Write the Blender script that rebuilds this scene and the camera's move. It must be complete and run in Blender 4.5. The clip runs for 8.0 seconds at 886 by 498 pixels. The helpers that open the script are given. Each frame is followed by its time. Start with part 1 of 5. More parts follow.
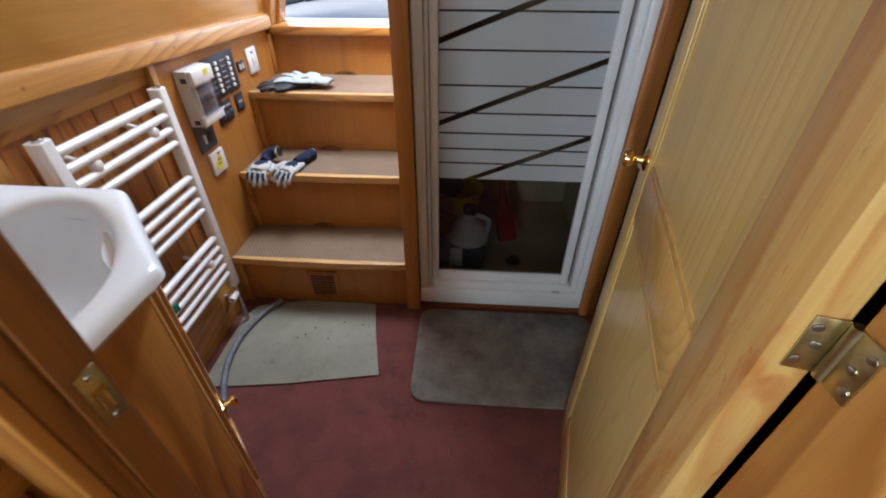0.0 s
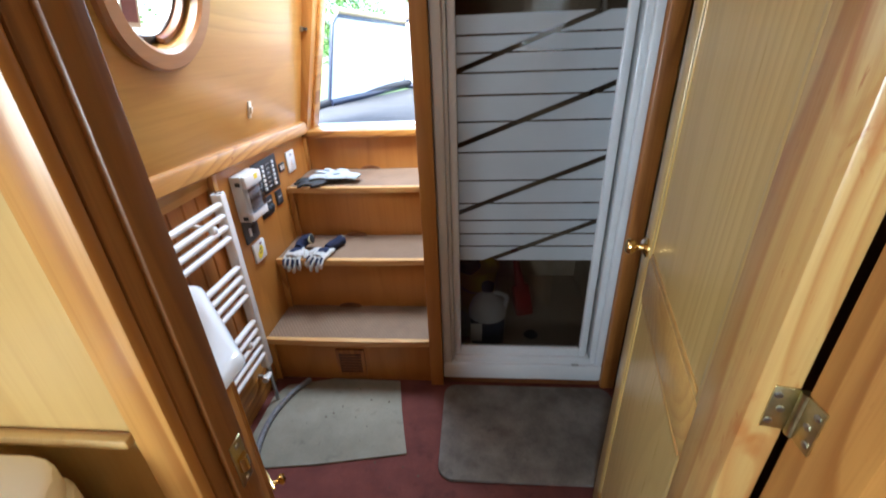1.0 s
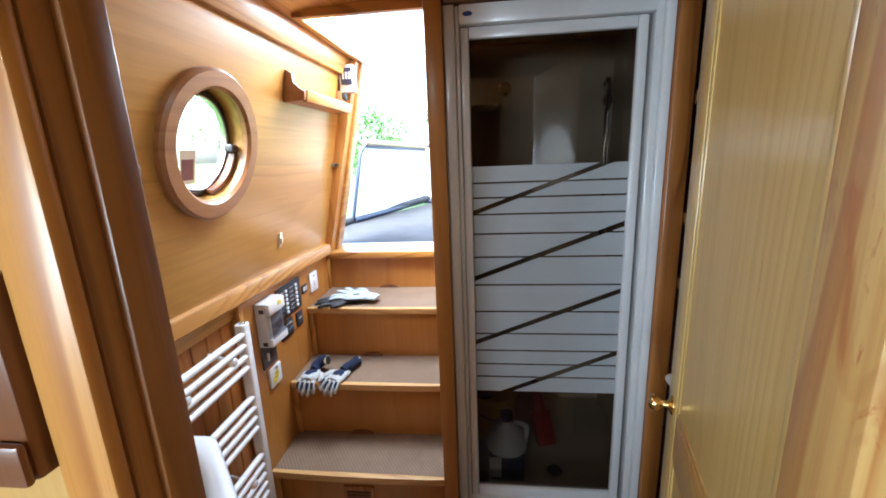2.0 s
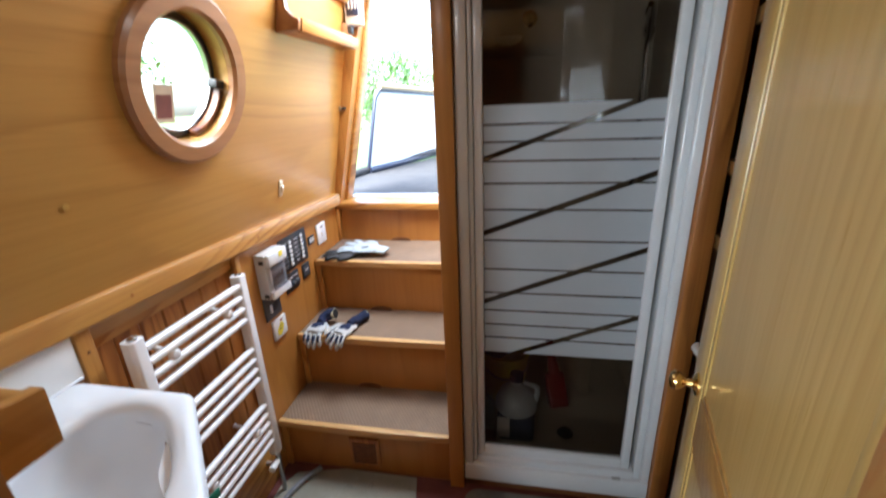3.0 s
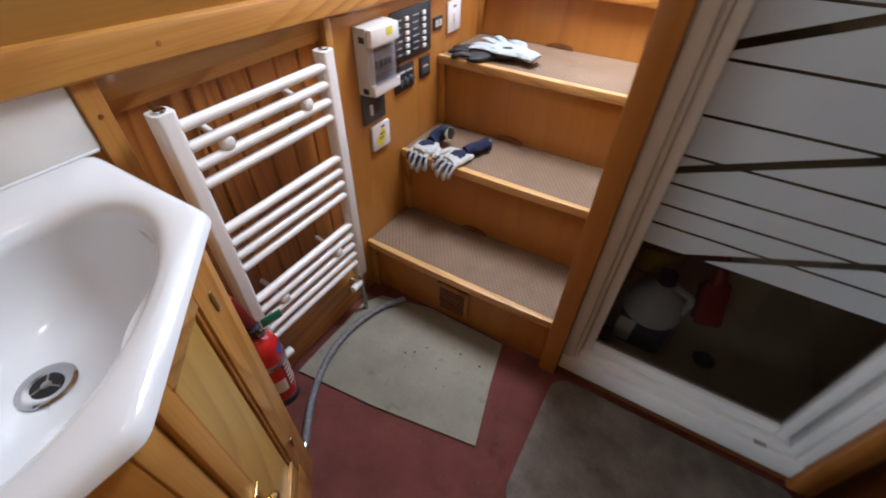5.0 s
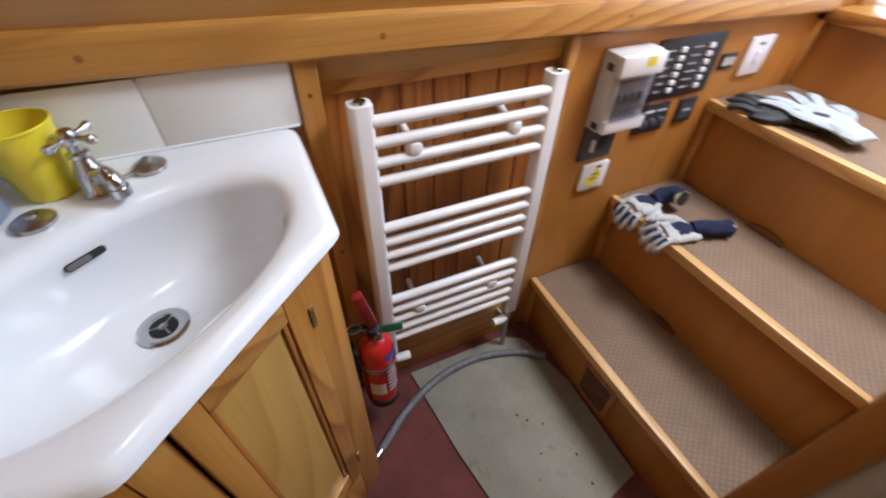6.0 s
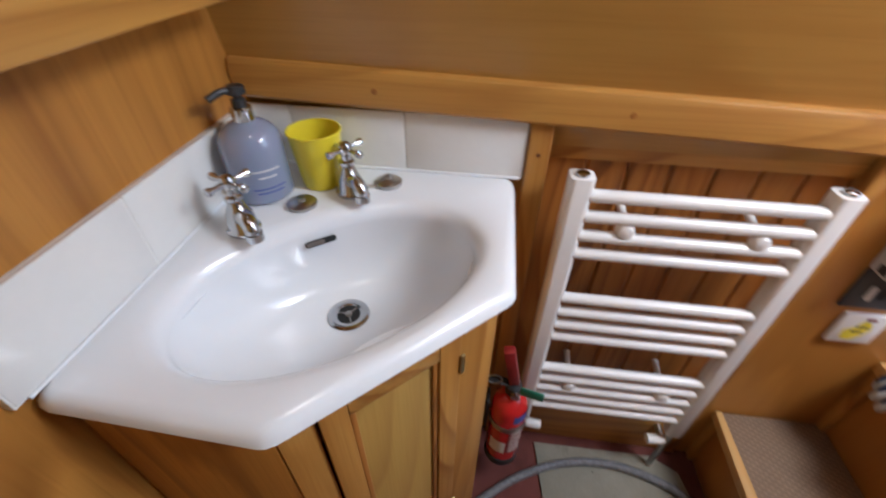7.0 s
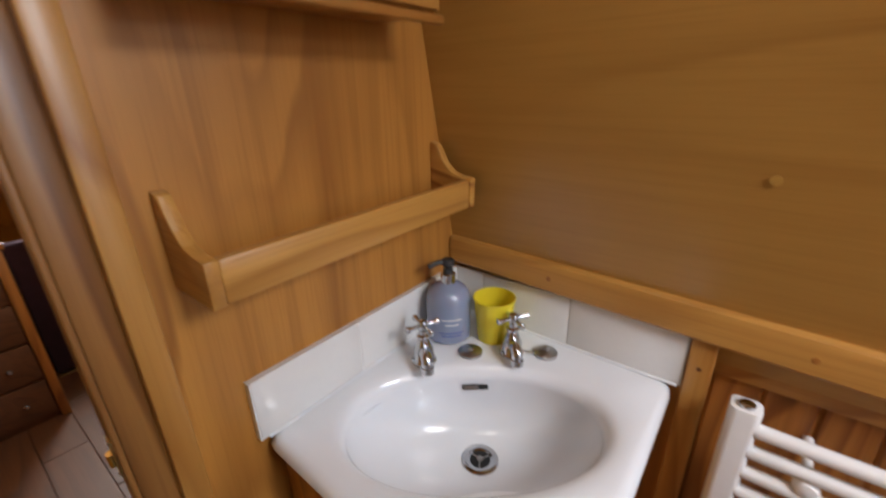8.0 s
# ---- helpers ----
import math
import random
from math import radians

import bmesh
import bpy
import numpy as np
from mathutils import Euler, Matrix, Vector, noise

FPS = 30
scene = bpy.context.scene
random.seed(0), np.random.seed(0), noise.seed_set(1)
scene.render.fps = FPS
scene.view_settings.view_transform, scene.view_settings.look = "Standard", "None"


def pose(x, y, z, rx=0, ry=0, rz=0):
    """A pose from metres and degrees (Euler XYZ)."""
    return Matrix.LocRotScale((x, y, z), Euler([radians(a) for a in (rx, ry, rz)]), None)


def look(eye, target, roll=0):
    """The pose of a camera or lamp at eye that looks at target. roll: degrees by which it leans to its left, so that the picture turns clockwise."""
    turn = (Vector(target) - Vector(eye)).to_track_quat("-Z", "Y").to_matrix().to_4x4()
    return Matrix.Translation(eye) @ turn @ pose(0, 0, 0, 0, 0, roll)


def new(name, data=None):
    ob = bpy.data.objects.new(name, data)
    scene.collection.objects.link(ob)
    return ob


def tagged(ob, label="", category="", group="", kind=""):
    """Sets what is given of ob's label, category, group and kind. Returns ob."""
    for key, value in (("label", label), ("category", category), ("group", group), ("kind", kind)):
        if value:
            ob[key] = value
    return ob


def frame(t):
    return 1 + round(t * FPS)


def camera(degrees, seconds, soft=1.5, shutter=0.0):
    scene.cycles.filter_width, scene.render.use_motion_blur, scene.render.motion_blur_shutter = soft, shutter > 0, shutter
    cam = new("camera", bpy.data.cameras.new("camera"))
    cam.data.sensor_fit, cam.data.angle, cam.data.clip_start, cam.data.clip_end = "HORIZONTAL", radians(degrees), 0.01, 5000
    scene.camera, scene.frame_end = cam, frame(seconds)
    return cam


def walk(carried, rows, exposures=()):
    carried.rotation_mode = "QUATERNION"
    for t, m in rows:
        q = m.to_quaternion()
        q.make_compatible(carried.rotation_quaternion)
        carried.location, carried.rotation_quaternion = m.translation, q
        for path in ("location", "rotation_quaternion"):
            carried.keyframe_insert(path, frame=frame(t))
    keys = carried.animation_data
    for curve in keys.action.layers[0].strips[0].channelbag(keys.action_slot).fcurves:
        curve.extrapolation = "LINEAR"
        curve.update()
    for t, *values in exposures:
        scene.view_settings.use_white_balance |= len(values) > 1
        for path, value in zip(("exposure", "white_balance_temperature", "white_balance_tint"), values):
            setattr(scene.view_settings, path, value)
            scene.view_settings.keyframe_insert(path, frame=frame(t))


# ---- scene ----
cam = camera(94.2, 8.0, 1.8, 0.35)
PATH = [
    (0, (0.079, 0.375, 1.278), (-0.019, 1.979, 0.088), 0.2),
    (0.5, (0.05, 0.309, 1.322), (-0.119, 1.987, 0.246), -1.6),
    (1, (0.041, 0.285, 1.37), (-0.113, 2.066, 0.473), -2.2),
    (1.5, (0.049, 0.295, 1.446), (-0.123, 2.203, 0.87), -1.6),
    (1.7, (0.035, 0.297, 1.493), (-0.165, 2.234, 1.036), -1.9),
    (2.8, (0.077, 0.385, 1.487), (-0.22, 2.289, 0.951), -2.0),
    (3, (0.091, 0.43, 1.451), (-0.264, 2.282, 0.786), -2.4),
    (3.5, (0.107, 0.512, 1.396), (-0.389, 2.22, 0.481), -1.9),
    (4, (0.105, 0.566, 1.324), (-0.417, 2.107, 0.16), -1.3),
    (4.2, (0.098, 0.585, 1.296), (-0.447, 2.052, 0.05), -0.6),
    (5.3, (-0.118, 0.88, 1.254), (-0.983, 2.045, -0.123), 1.6),
    (5.5, (-0.138, 0.903, 1.246), (-1.122, 1.96, -0.137), 1.3),
    (6, (-0.162, 0.99, 1.242), (-1.469, 1.614, -0.137), 1.5),
    (6.5, (-0.179, 1.022, 1.256), (-1.587, 1.219, -0.152), 2.1),
    (7, (-0.203, 0.991, 1.274), (-1.731, 0.804, -0.003), 0.8),
    (7.5, (-0.175, 1.028, 1.332), (-1.733, 0.335, 0.287), 1.5),
    (8, (-0.15, 1.082, 1.403), (-1.614, -0.061, 0.661), -1.0),
]
walk(cam, [(t, look(eye, target, roll)) for t, eye, target, roll in PATH], [(0, 3.65, 5750, 4), (1, 3.78, 5480, 3), (1.7, 3.82, 5420, 2), (3.5, 3.65, 5850, 5), (5.5, 3.6, 6000, 8), (6.4, 3.6, 6050, 8), (7, 3.38, 6150, 9), (8, 3.18, 6600, 11)])

# ---- world, sun and sky ----
world = bpy.data.worlds.new("sky")
scene.world = world
world.use_nodes = True
wn = world.node_tree
sky = wn.nodes.new("ShaderNodeTexSky")
sky.sky_type, sky.sun_disc = "NISHITA", False
sky.sun_elevation, sky.sun_rotation = radians(50), radians(200)
sky.air_density, sky.dust_density, sky.ozone_density = 1.0, 4.0, 1.0
wn.links.new(sky.outputs[0], wn.nodes["Background"].inputs[0])
wn.nodes["Background"].inputs[1].default_value = 0.15

sun = new("sun", bpy.data.lights.new("sun", "SUN"))
sun.data.energy, sun.data.angle, sun.data.color = 1.2, radians(40), (1.0, 0.96, 0.9)
sun.matrix_world = look((-2, -4, 8), (0, 0, 0))


def area_lamp(name, eye, target, w, h, watts):
    """A flat lamp: sky light from an opening, the ceiling lamp, or added fill."""
    ob = new(name, bpy.data.lights.new(name, "AREA"))
    ob.data.shape, ob.data.size, ob.data.size_y, ob.data.energy = "RECTANGLE", w, h, watts
    ob.data.color = (0.90, 0.98, 1.0)
    ob.matrix_world = look(eye, target)


# stand-ins for galley windows out of view; no openings are cut for them
area_lamp("galley_window_light_port", (-0.80, -0.35, 1.45), (0.3, 0.0, 1.2), 0.7, 0.42, 3.1)
area_lamp("galley_window_light_starboard", (0.80, -0.35, 1.45), (-0.3, 0.0, 1.2), 0.7, 0.42, 0.12)
# added fill from aft to brighten the shower front and door, no window there
area_lamp("galley_fill_light_aft", (-0.82, -1.90, 1.45), (0.30, 1.40, 1.0), 0.6, 0.42, 6.9)
# sky over the open hatch above the steps
area_lamp("hatch_sky_light", (-0.375, 2.19, 2.09), (-0.40, 1.35, 0.75), 0.42, 0.52, 2.4)
bpy.data.lights["hatch_sky_light"].color = (0.96, 0.98, 1.0)
# the washroom's ceiling lamp, mirrored as a small bright spot in the white shower frame
# out of view; its place over the basin is chosen to brighten the bowl
area_lamp("ceiling_lamp_light", (-0.32, 1.0, 1.965), (-0.32, 1.0, 0), 0.14, 0.14, 0.12)
bpy.data.lights["ceiling_lamp_light"].color = (1.0, 0.94, 0.86)


# ---- materials ----
def material(name, color, rough=0.5, metal=0.0, coat=0.0, spec=0.5):
    m = bpy.data.materials.new(name)
    m.use_nodes = True
    b = m.node_tree.nodes["Principled BSDF"]
    b.inputs["Base Color"].default_value = (*color, 1)
    b.inputs["Roughness"].default_value, b.inputs["Metallic"].default_value = rough, metal
    b.inputs["Coat Weight"].default_value, b.inputs["Specular IOR Level"].default_value = coat, spec
    return m


def mathn(nt, op, a, b):
    n = nt.nodes.new("ShaderNodeMath")
    n.operation = op
    for i, v in enumerate((a, b)):
        if isinstance(v, (int, float)):
            n.inputs[i].default_value = v
        elif v is not None:
            nt.links.new(v, n.inputs[i])
    return n.outputs[0]


def coords(nt, scale, wander=1.0):
    """Object coordinates, scaled, with an offset of each object's own."""
    tc, info = nt.nodes.new("ShaderNodeTexCoord"), nt.nodes.new("ShaderNodeObjectInfo")
    mp, add = nt.nodes.new("ShaderNodeMapping"), nt.nodes.new("ShaderNodeVectorMath")
    comb = nt.nodes.new("ShaderNodeCombineXYZ")
    r = mathn(nt, "MULTIPLY", info.outputs["Random"], 9.0 * wander)
    for i in range(3):
        nt.links.new(r, comb.inputs[i])
    nt.links.new(tc.outputs["Object"], add.inputs[0])
    nt.links.new(comb.outputs[0], add.inputs[1])
    nt.links.new(add.outputs[0], mp.inputs[0])
    mp.inputs["Scale"].default_value = scale
    return mp.outputs[0]


def noise_tex(nt, vec, scale, detail=3.0, rough=0.5, distort=0.0):
    n = nt.nodes.new("ShaderNodeTexNoise")
    n.inputs["Scale"].default_value, n.inputs["Detail"].default_value = scale, detail
    n.inputs["Roughness"].default_value, n.inputs["Distortion"].default_value = rough, distort
    nt.links.new(vec, n.inputs["Vector"])
    return n.outputs[0]


def mix(nt, fac, a, b, kind="MIX"):
    n = nt.nodes.new("ShaderNodeMix")
    n.data_type, n.blend_type = "RGBA", kind
    for sock, v in ((0, fac), (6, a), (7, b)):
        if isinstance(v, (int, float)):
            n.inputs[sock].default_value = v
        elif isinstance(v, tuple):
            n.inputs[sock].default_value = (*v, 1)
        else:
            nt.links.new(v, n.inputs[sock])
    return n.outputs[2]


def bump(nt, height, strength, dist=0.001):
    b = nt.nodes.new("ShaderNodeBump")
    b.inputs["Strength"].default_value, b.inputs["Distance"].default_value = strength, dist
    nt.links.new(height, b.inputs["Height"])
    nt.links.new(b.outputs[0], nt.nodes["Principled BSDF"].inputs["Normal"])


def wood(name, light, dark, axis="z", figure=26.0, contrast=0.5, rough=0.38, coat=0.25, knots=0.0, size=1.0):
    """Varnished timber: late-wood lines of slanting growth rings, pores along the grain, uneven tone, some flecks."""
    m = material(name, light, rough, coat=coat)
    m.node_tree.nodes["Principled BSDF"].inputs["Coat Roughness"].default_value = 0.22
    nt = m.node_tree
    i = "xyz".index(axis)

    def along(across, length, detail, roughness, distort=0.0):
        """Noise drawn out along the grain."""
        sc = [across] * 3
        sc[i] = length
        return noise_tex(nt, coords(nt, sc), 1.0, detail, roughness, distort)

    field = along(3.0 * size, 0.42 * size, 1.6, 0.42, 0.15)
    wobble = along(30.0, 2.2, 2.0, 0.5)
    turns = mathn(nt, "ADD", mathn(nt, "MULTIPLY", field, figure * 0.85), mathn(nt, "MULTIPLY", wobble, 0.35))
    saw = mathn(nt, "FRACT", turns, None)
    # tone deepens slowly over a year and drops quickly after the dark line
    late = mathn(nt, "MULTIPLY", mathn(nt, "POWER", saw, 2.6), ramp_value(nt, saw, 1.0, 0.86))
    pores = along(300.0, 6.0, 2.0, 0.6)
    flecks = along(120.0, 4.0, 3.0, 0.65, 0.1)
    lines = along(48.0, 0.9, 3.0, 0.62, 0.2)
    tone = noise_tex(nt, coords(nt, [1.5, 1.5, 1.5]), 1.0, 2.0)
    plain = along(4.0, 0.6, 2.0, 0.5)
    mid = tuple((a + b) / 2 for a, b in zip(light, dark))
    figure_fac = mathn(nt, "MULTIPLY", late, mathn(nt, "ADD", mathn(nt, "MULTIPLY", ramp_value(nt, plain, 0.36, 0.62), 0.75), 0.25))
    c = mix(nt, mathn(nt, "MINIMUM", mathn(nt, "MULTIPLY", figure_fac, 2.1 * contrast), 1.0), light, dark)
    c = mix(nt, mathn(nt, "MULTIPLY", ramp_value(nt, pores, 0.50, 0.72), 0.28), c, dark)
    c = mix(nt, mathn(nt, "MULTIPLY", ramp_value(nt, flecks, 0.56, 0.74), 0.40 * contrast), c, dark)
    c = mix(nt, mathn(nt, "MULTIPLY", ramp_value(nt, tone, 0.35, 0.70), 0.55), c, mid)
    c = mix(nt, mathn(nt, "MULTIPLY", ramp_value(nt, lines, 0.47, 0.64), 0.42 * contrast), c, dark)
    if knots:
        for across, length, low in ((13.0, 5.0, 0.57), (75.0, 26.0, 0.63)):
            k = along(across, length, 3.0, 0.6, 0.8)
            c = mix(nt, mathn(nt, "MULTIPLY", ramp_value(nt, k, low, low + 0.10), knots), c, (dark[0] * 0.95, dark[1] * 0.72, dark[2] * 0.6))
    nt.links.new(c, nt.nodes["Principled BSDF"].inputs["Base Color"])
    nt.links.new(mathn(nt, "ADD", mathn(nt, "MULTIPLY", pores, 0.2), rough - 0.08), nt.nodes["Principled BSDF"].inputs["Roughness"])
    bump(nt, pores, 0.16, 0.0006)
    return m


def ramp_value(nt, fac, a, b):
    n = nt.nodes.new("ShaderNodeMapRange")
    n.inputs["From Min"].default_value, n.inputs["From Max"].default_value = a, b
    nt.links.new(fac, n.inputs["Value"])
    return n.outputs[0]


def mottled(name, a, b, scale, rough=0.9, bumps=0.4, fine=300.0, spots=None, coat=0.0, dist=0.003):
    """Cloth, rubber, paint: two colours in patches, a fine nap, and spots of dirt."""
    m = material(name, a, rough, coat=coat)
    nt = m.node_tree
    v = coords(nt, [1, 1, 1])
    f = noise_tex(nt, v, fine, 2.0, 0.7)
    c = mix(nt, ramp_value(nt, noise_tex(nt, v, scale, 4.0, 0.6), 0.35, 0.65), a, b)
    c = mix(nt, mathn(nt, "MULTIPLY", ramp_value(nt, f, 0.35, 0.7), min(0.35, bumps)), c, tuple(x * 0.6 for x in b))
    if spots:
        c = mix(nt, mathn(nt, "MULTIPLY", ramp_value(nt, noise_tex(nt, v, spots * 0.6, 6.0, 0.65), 0.60, 0.78), 0.65), c, tuple(x * 0.35 for x in b))
    nt.links.new(c, nt.nodes["Principled BSDF"].inputs["Base Color"])
    bump(nt, f, bumps, dist)
    return m


HONEY, HONEY_D = (0.47, 0.255, 0.060), (0.31, 0.142, 0.028)
AMBER, AMBER_D = (0.48, 0.206, 0.040), (0.29, 0.108, 0.017)
wood_wall = wood("honey_veneer_along", HONEY, HONEY_D, "y", 16, 0.55, 0.32, 0.32, size=0.8)
wood_galley = wood("pale_honey_veneer_upright", (0.52, 0.335, 0.115), (0.36, 0.20, 0.055), "z", 14, 0.5, 0.34, 0.3)
wood_rail = wood("oak_trim_along", (0.54, 0.275, 0.062), (0.27, 0.100, 0.018), "y", 26, 0.95, size=1.3)
wood_across = wood("oak_trim_across", (0.54, 0.275, 0.062), (0.27, 0.100, 0.018), "x", 26, 0.95, size=1.3)
wood_up = wood("oak_trim_upright", (0.50, 0.245, 0.056), AMBER_D, "z", 24, 0.85)
wood_amber = wood("amber_veneer_upright", (0.53, 0.235, 0.044), (0.24, 0.083, 0.012), "z", 20, 0.95, 0.42, 0.10, size=1.1)
wood_riser = wood("amber_veneer_riser", (0.44, 0.195, 0.040), (0.32, 0.122, 0.022), "z", 12, 0.5, 0.40, 0.15, size=0.8)
wood_panel = wood("plain_amber_panel", (0.47, 0.215, 0.044), (0.33, 0.130, 0.024), "z", 12, 0.45, 0.40, 0.15, size=0.8)
wood_board = wood("dark_amber_board", (0.43, 0.170, 0.036), (0.19, 0.060, 0.011), "z", 24, 0.9, size=1.4)
wood_door = wood("pale_ash_veneer", (0.58, 0.415, 0.150), (0.43, 0.265, 0.075), "z", 34, 0.7, 0.3, 0.35, size=0.8)
wood_stile = wood("pale_knotty_stile", (0.56, 0.37, 0.125), (0.38, 0.165, 0.040), "z", 22, 0.9, 0.34, 0.3, knots=0.8, size=1.6)
wood_cupboard = wood("golden_cupboard_panel", (0.55, 0.335, 0.085), (0.40, 0.215, 0.045), "z", 24, 0.8, 0.32, 0.35)
wood_door_rail = wood("pale_door_rail", (0.53, 0.325, 0.095), (0.38, 0.20, 0.05), "x", 24, 0.75, 0.32, 0.4)
# port lining: the shade on its face is put into this darker brown
wood_lining_shaded = wood("shaded_door_lining", (0.30, 0.132, 0.033), (0.15, 0.055, 0.012), "z", 20, 0.7, 0.36, 0.2)
wood_lining_knotty = wood("knotty_amber_lining", (0.46, 0.22, 0.052), (0.28, 0.105, 0.020), "z", 22, 1.0, 0.36, 0.2, knots=0.5, size=1.3)
wood_dark = wood("dark_brown_timber", (0.16, 0.055, 0.014), (0.06, 0.02, 0.006), "z", 20, 0.6)
wood_nosing = wood("pale_step_nosing", (0.62, 0.38, 0.14), (0.42, 0.20, 0.055), "x", 26, 0.6, 0.45, 0.1)
wood_floor = wood("brown_floor_plank", (0.120, 0.044, 0.016), (0.055, 0.020, 0.008), "y", 20, 0.7, 0.5, 0.04)
wood_ring = wood("brown_porthole_liner", (0.36, 0.17, 0.065), (0.20, 0.08, 0.025), "y", 16, 0.5, 0.4)

carpet_red = mottled("maroon_carpet", (0.175, 0.050, 0.040), (0.115, 0.032, 0.026), 7, 0.98, 0.9, 420, 22)
mat_pale = mottled("grey_green_mat_cloth", (0.33, 0.31, 0.25), (0.25, 0.235, 0.185), 6, 0.95, 0.8, 350, 26)
mat_taupe = mottled("taupe_bath_mat_cloth", (0.22, 0.190, 0.165), (0.115, 0.098, 0.082), 9, 0.97, 1.0, 260, 18)
porcelain = mottled("white_glazed_porcelain", (0.78, 0.80, 0.825), (0.765, 0.785, 0.81), 4, 0.17, 0.01, 40, coat=0.25)
tile_white = mottled("white_glazed_tile", (0.76, 0.755, 0.73), (0.745, 0.74, 0.71), 3, 0.16, 0.05, 60, coat=0.5)
grout = mottled("grey_grout", (0.60, 0.58, 0.53), (0.50, 0.47, 0.42), 20)
enamel = mottled("white_rail_enamel", (0.82, 0.81, 0.80), (0.79, 0.78, 0.76), 8, 0.26, 0.03, 90, coat=0.3)
plastic_white = mottled("white_plastic", (0.78, 0.78, 0.76), (0.74, 0.74, 0.71), 8, 0.36, 0.03, 90)
frame_white = mottled("white_shower_aluminium", (0.70, 0.70, 0.71), (0.64, 0.64, 0.66), 4, 0.28, 0.03, 60, coat=0.2)
plastic_grey = mottled("pale_grey_plastic", (0.60, 0.58, 0.54), (0.54, 0.52, 0.48), 8, 0.4, 0.03, 90)
plastic_black = mottled("black_plastic", (0.022, 0.022, 0.024), (0.030, 0.030, 0.032), 30, 0.42, 0.05, 200)
plastic_slate = mottled("slate_grey_plastic", (0.05, 0.055, 0.065), (0.07, 0.075, 0.085), 30, 0.4, 0.05, 200)
bin_cream = mottled("pale_cream_enamel", (0.82, 0.80, 0.72), (0.80, 0.77, 0.68), 6, 0.3, 0.03, 90)
cream = mottled("cream_plastic", (0.77, 0.72, 0.59), (0.74, 0.68, 0.54), 6, 0.3, 0.03, 90)
yellow = mottled("yellow_plastic", (0.80, 0.66, 0.03), (0.74, 0.60, 0.03), 12, 0.35, 0.03, 120)
red_paint = mottled("red_gloss_paint", (0.55, 0.018, 0.018), (0.45, 0.014, 0.014), 12, 0.25, 0.03, 120, coat=0.4)
red_plastic = mottled("red_plastic", (0.24, 0.016, 0.016), (0.18, 0.012, 0.012), 12, 0.4, 0.03, 120)
green_tag = material("green_plastic_tag", (0.02, 0.22, 0.15), 0.45)
blue_print = material("blue_print", (0.03, 0.06, 0.28), 0.4)
label_white = material("white_label", (0.72, 0.70, 0.68), 0.5)
label_yellow = material("yellow_label", (0.75, 0.62, 0.04), 0.5)
chrome = material("polished_chrome", (0.53, 0.53, 0.54), 0.09, 1.0)
chrome_dull = material("dull_chrome", (0.42, 0.41, 0.40), 0.28, 1.0)
brass = mottled("polished_brass", (0.83, 0.60, 0.24), (0.72, 0.49, 0.18), 30, 0.16, 0.02, 200)
brass.node_tree.nodes["Principled BSDF"].inputs["Metallic"].default_value = 1.0
brass_dull = mottled("tarnished_brass", (0.64, 0.56, 0.32), (0.48, 0.41, 0.21), 60, 0.34, 0.05, 200)
brass_dull.node_tree.nodes["Principled BSDF"].inputs["Metallic"].default_value = 1.0
black_hole = material("black_void", (0.006, 0.006, 0.006), 0.7)
rubber_black = material("black_rubber", (0.015, 0.015, 0.016), 0.6)
hose_braid = mottled("grey_braided_hose", (0.22, 0.22, 0.235), (0.12, 0.12, 0.13), 90, 0.4, 0.6, 500)
glove_white = mottled("white_glove_leather", (0.62, 0.63, 0.62), (0.46, 0.47, 0.46), 40, 0.85, 0.5, 300, 60)
glove_navy = mottled("navy_glove_knit", (0.018, 0.026, 0.075), (0.012, 0.018, 0.05), 60, 0.95, 0.9, 400)
glove_black = mottled("black_glove_coating", (0.018, 0.018, 0.019), (0.03, 0.03, 0.03), 60, 0.55, 0.5, 300)
glove_pale = mottled("pale_blue_grey_glove_knit", (0.54, 0.61, 0.64), (0.42, 0.48, 0.51), 40, 0.95, 0.9, 400, 50)
cream_trim = material("cream_glove_binding", (0.60, 0.56, 0.36), 0.9)
paper = mottled("white_tissue_paper", (0.75, 0.74, 0.72), (0.70, 0.69, 0.66), 20, 0.95, 0.3, 200)
deck_paint = mottled("dark_deck_paint", (0.030, 0.029, 0.031), (0.048, 0.046, 0.047), 6, 0.92, 0.6, 150, 20)
canvas_white = mottled("white_canvas", (0.80, 0.80, 0.80), (0.76, 0.76, 0.77), 3, 0.8, 0.3, 400)
frame_navy = material("navy_window_frame", (0.02, 0.025, 0.05), 0.4)
canvas_tan = mottled("tan_canvas", (0.55, 0.42, 0.26), (0.48, 0.36, 0.22), 10, 0.9, 0.4, 300)
purple = mottled("plum_upholstery", (0.045, 0.016, 0.030), (0.03, 0.011, 0.02), 14, 0.95, 0.8, 300)
grass = mottled("bank_grass", (0.075, 0.14, 0.03), (0.11, 0.17, 0.045), 0.6, 0.95, 1.0, 12)
bark = mottled("tree_bark", (0.10, 0.075, 0.05), (0.06, 0.045, 0.03), 8, 0.95, 1.0, 60)
leaf_mat = mottled("tree_leaf", (0.06, 0.13, 0.025), (0.10, 0.19, 0.04), 2.5, 0.6, 0.1, 40)
brick_red = mottled("dull_red_boards", (0.20, 0.075, 0.07), (0.15, 0.055, 0.05), 3, 0.8, 0.3, 40)
render_cream = mottled("cream_painted_wall", (0.62, 0.56, 0.44), (0.56, 0.50, 0.39), 3, 0.8, 0.3, 40)
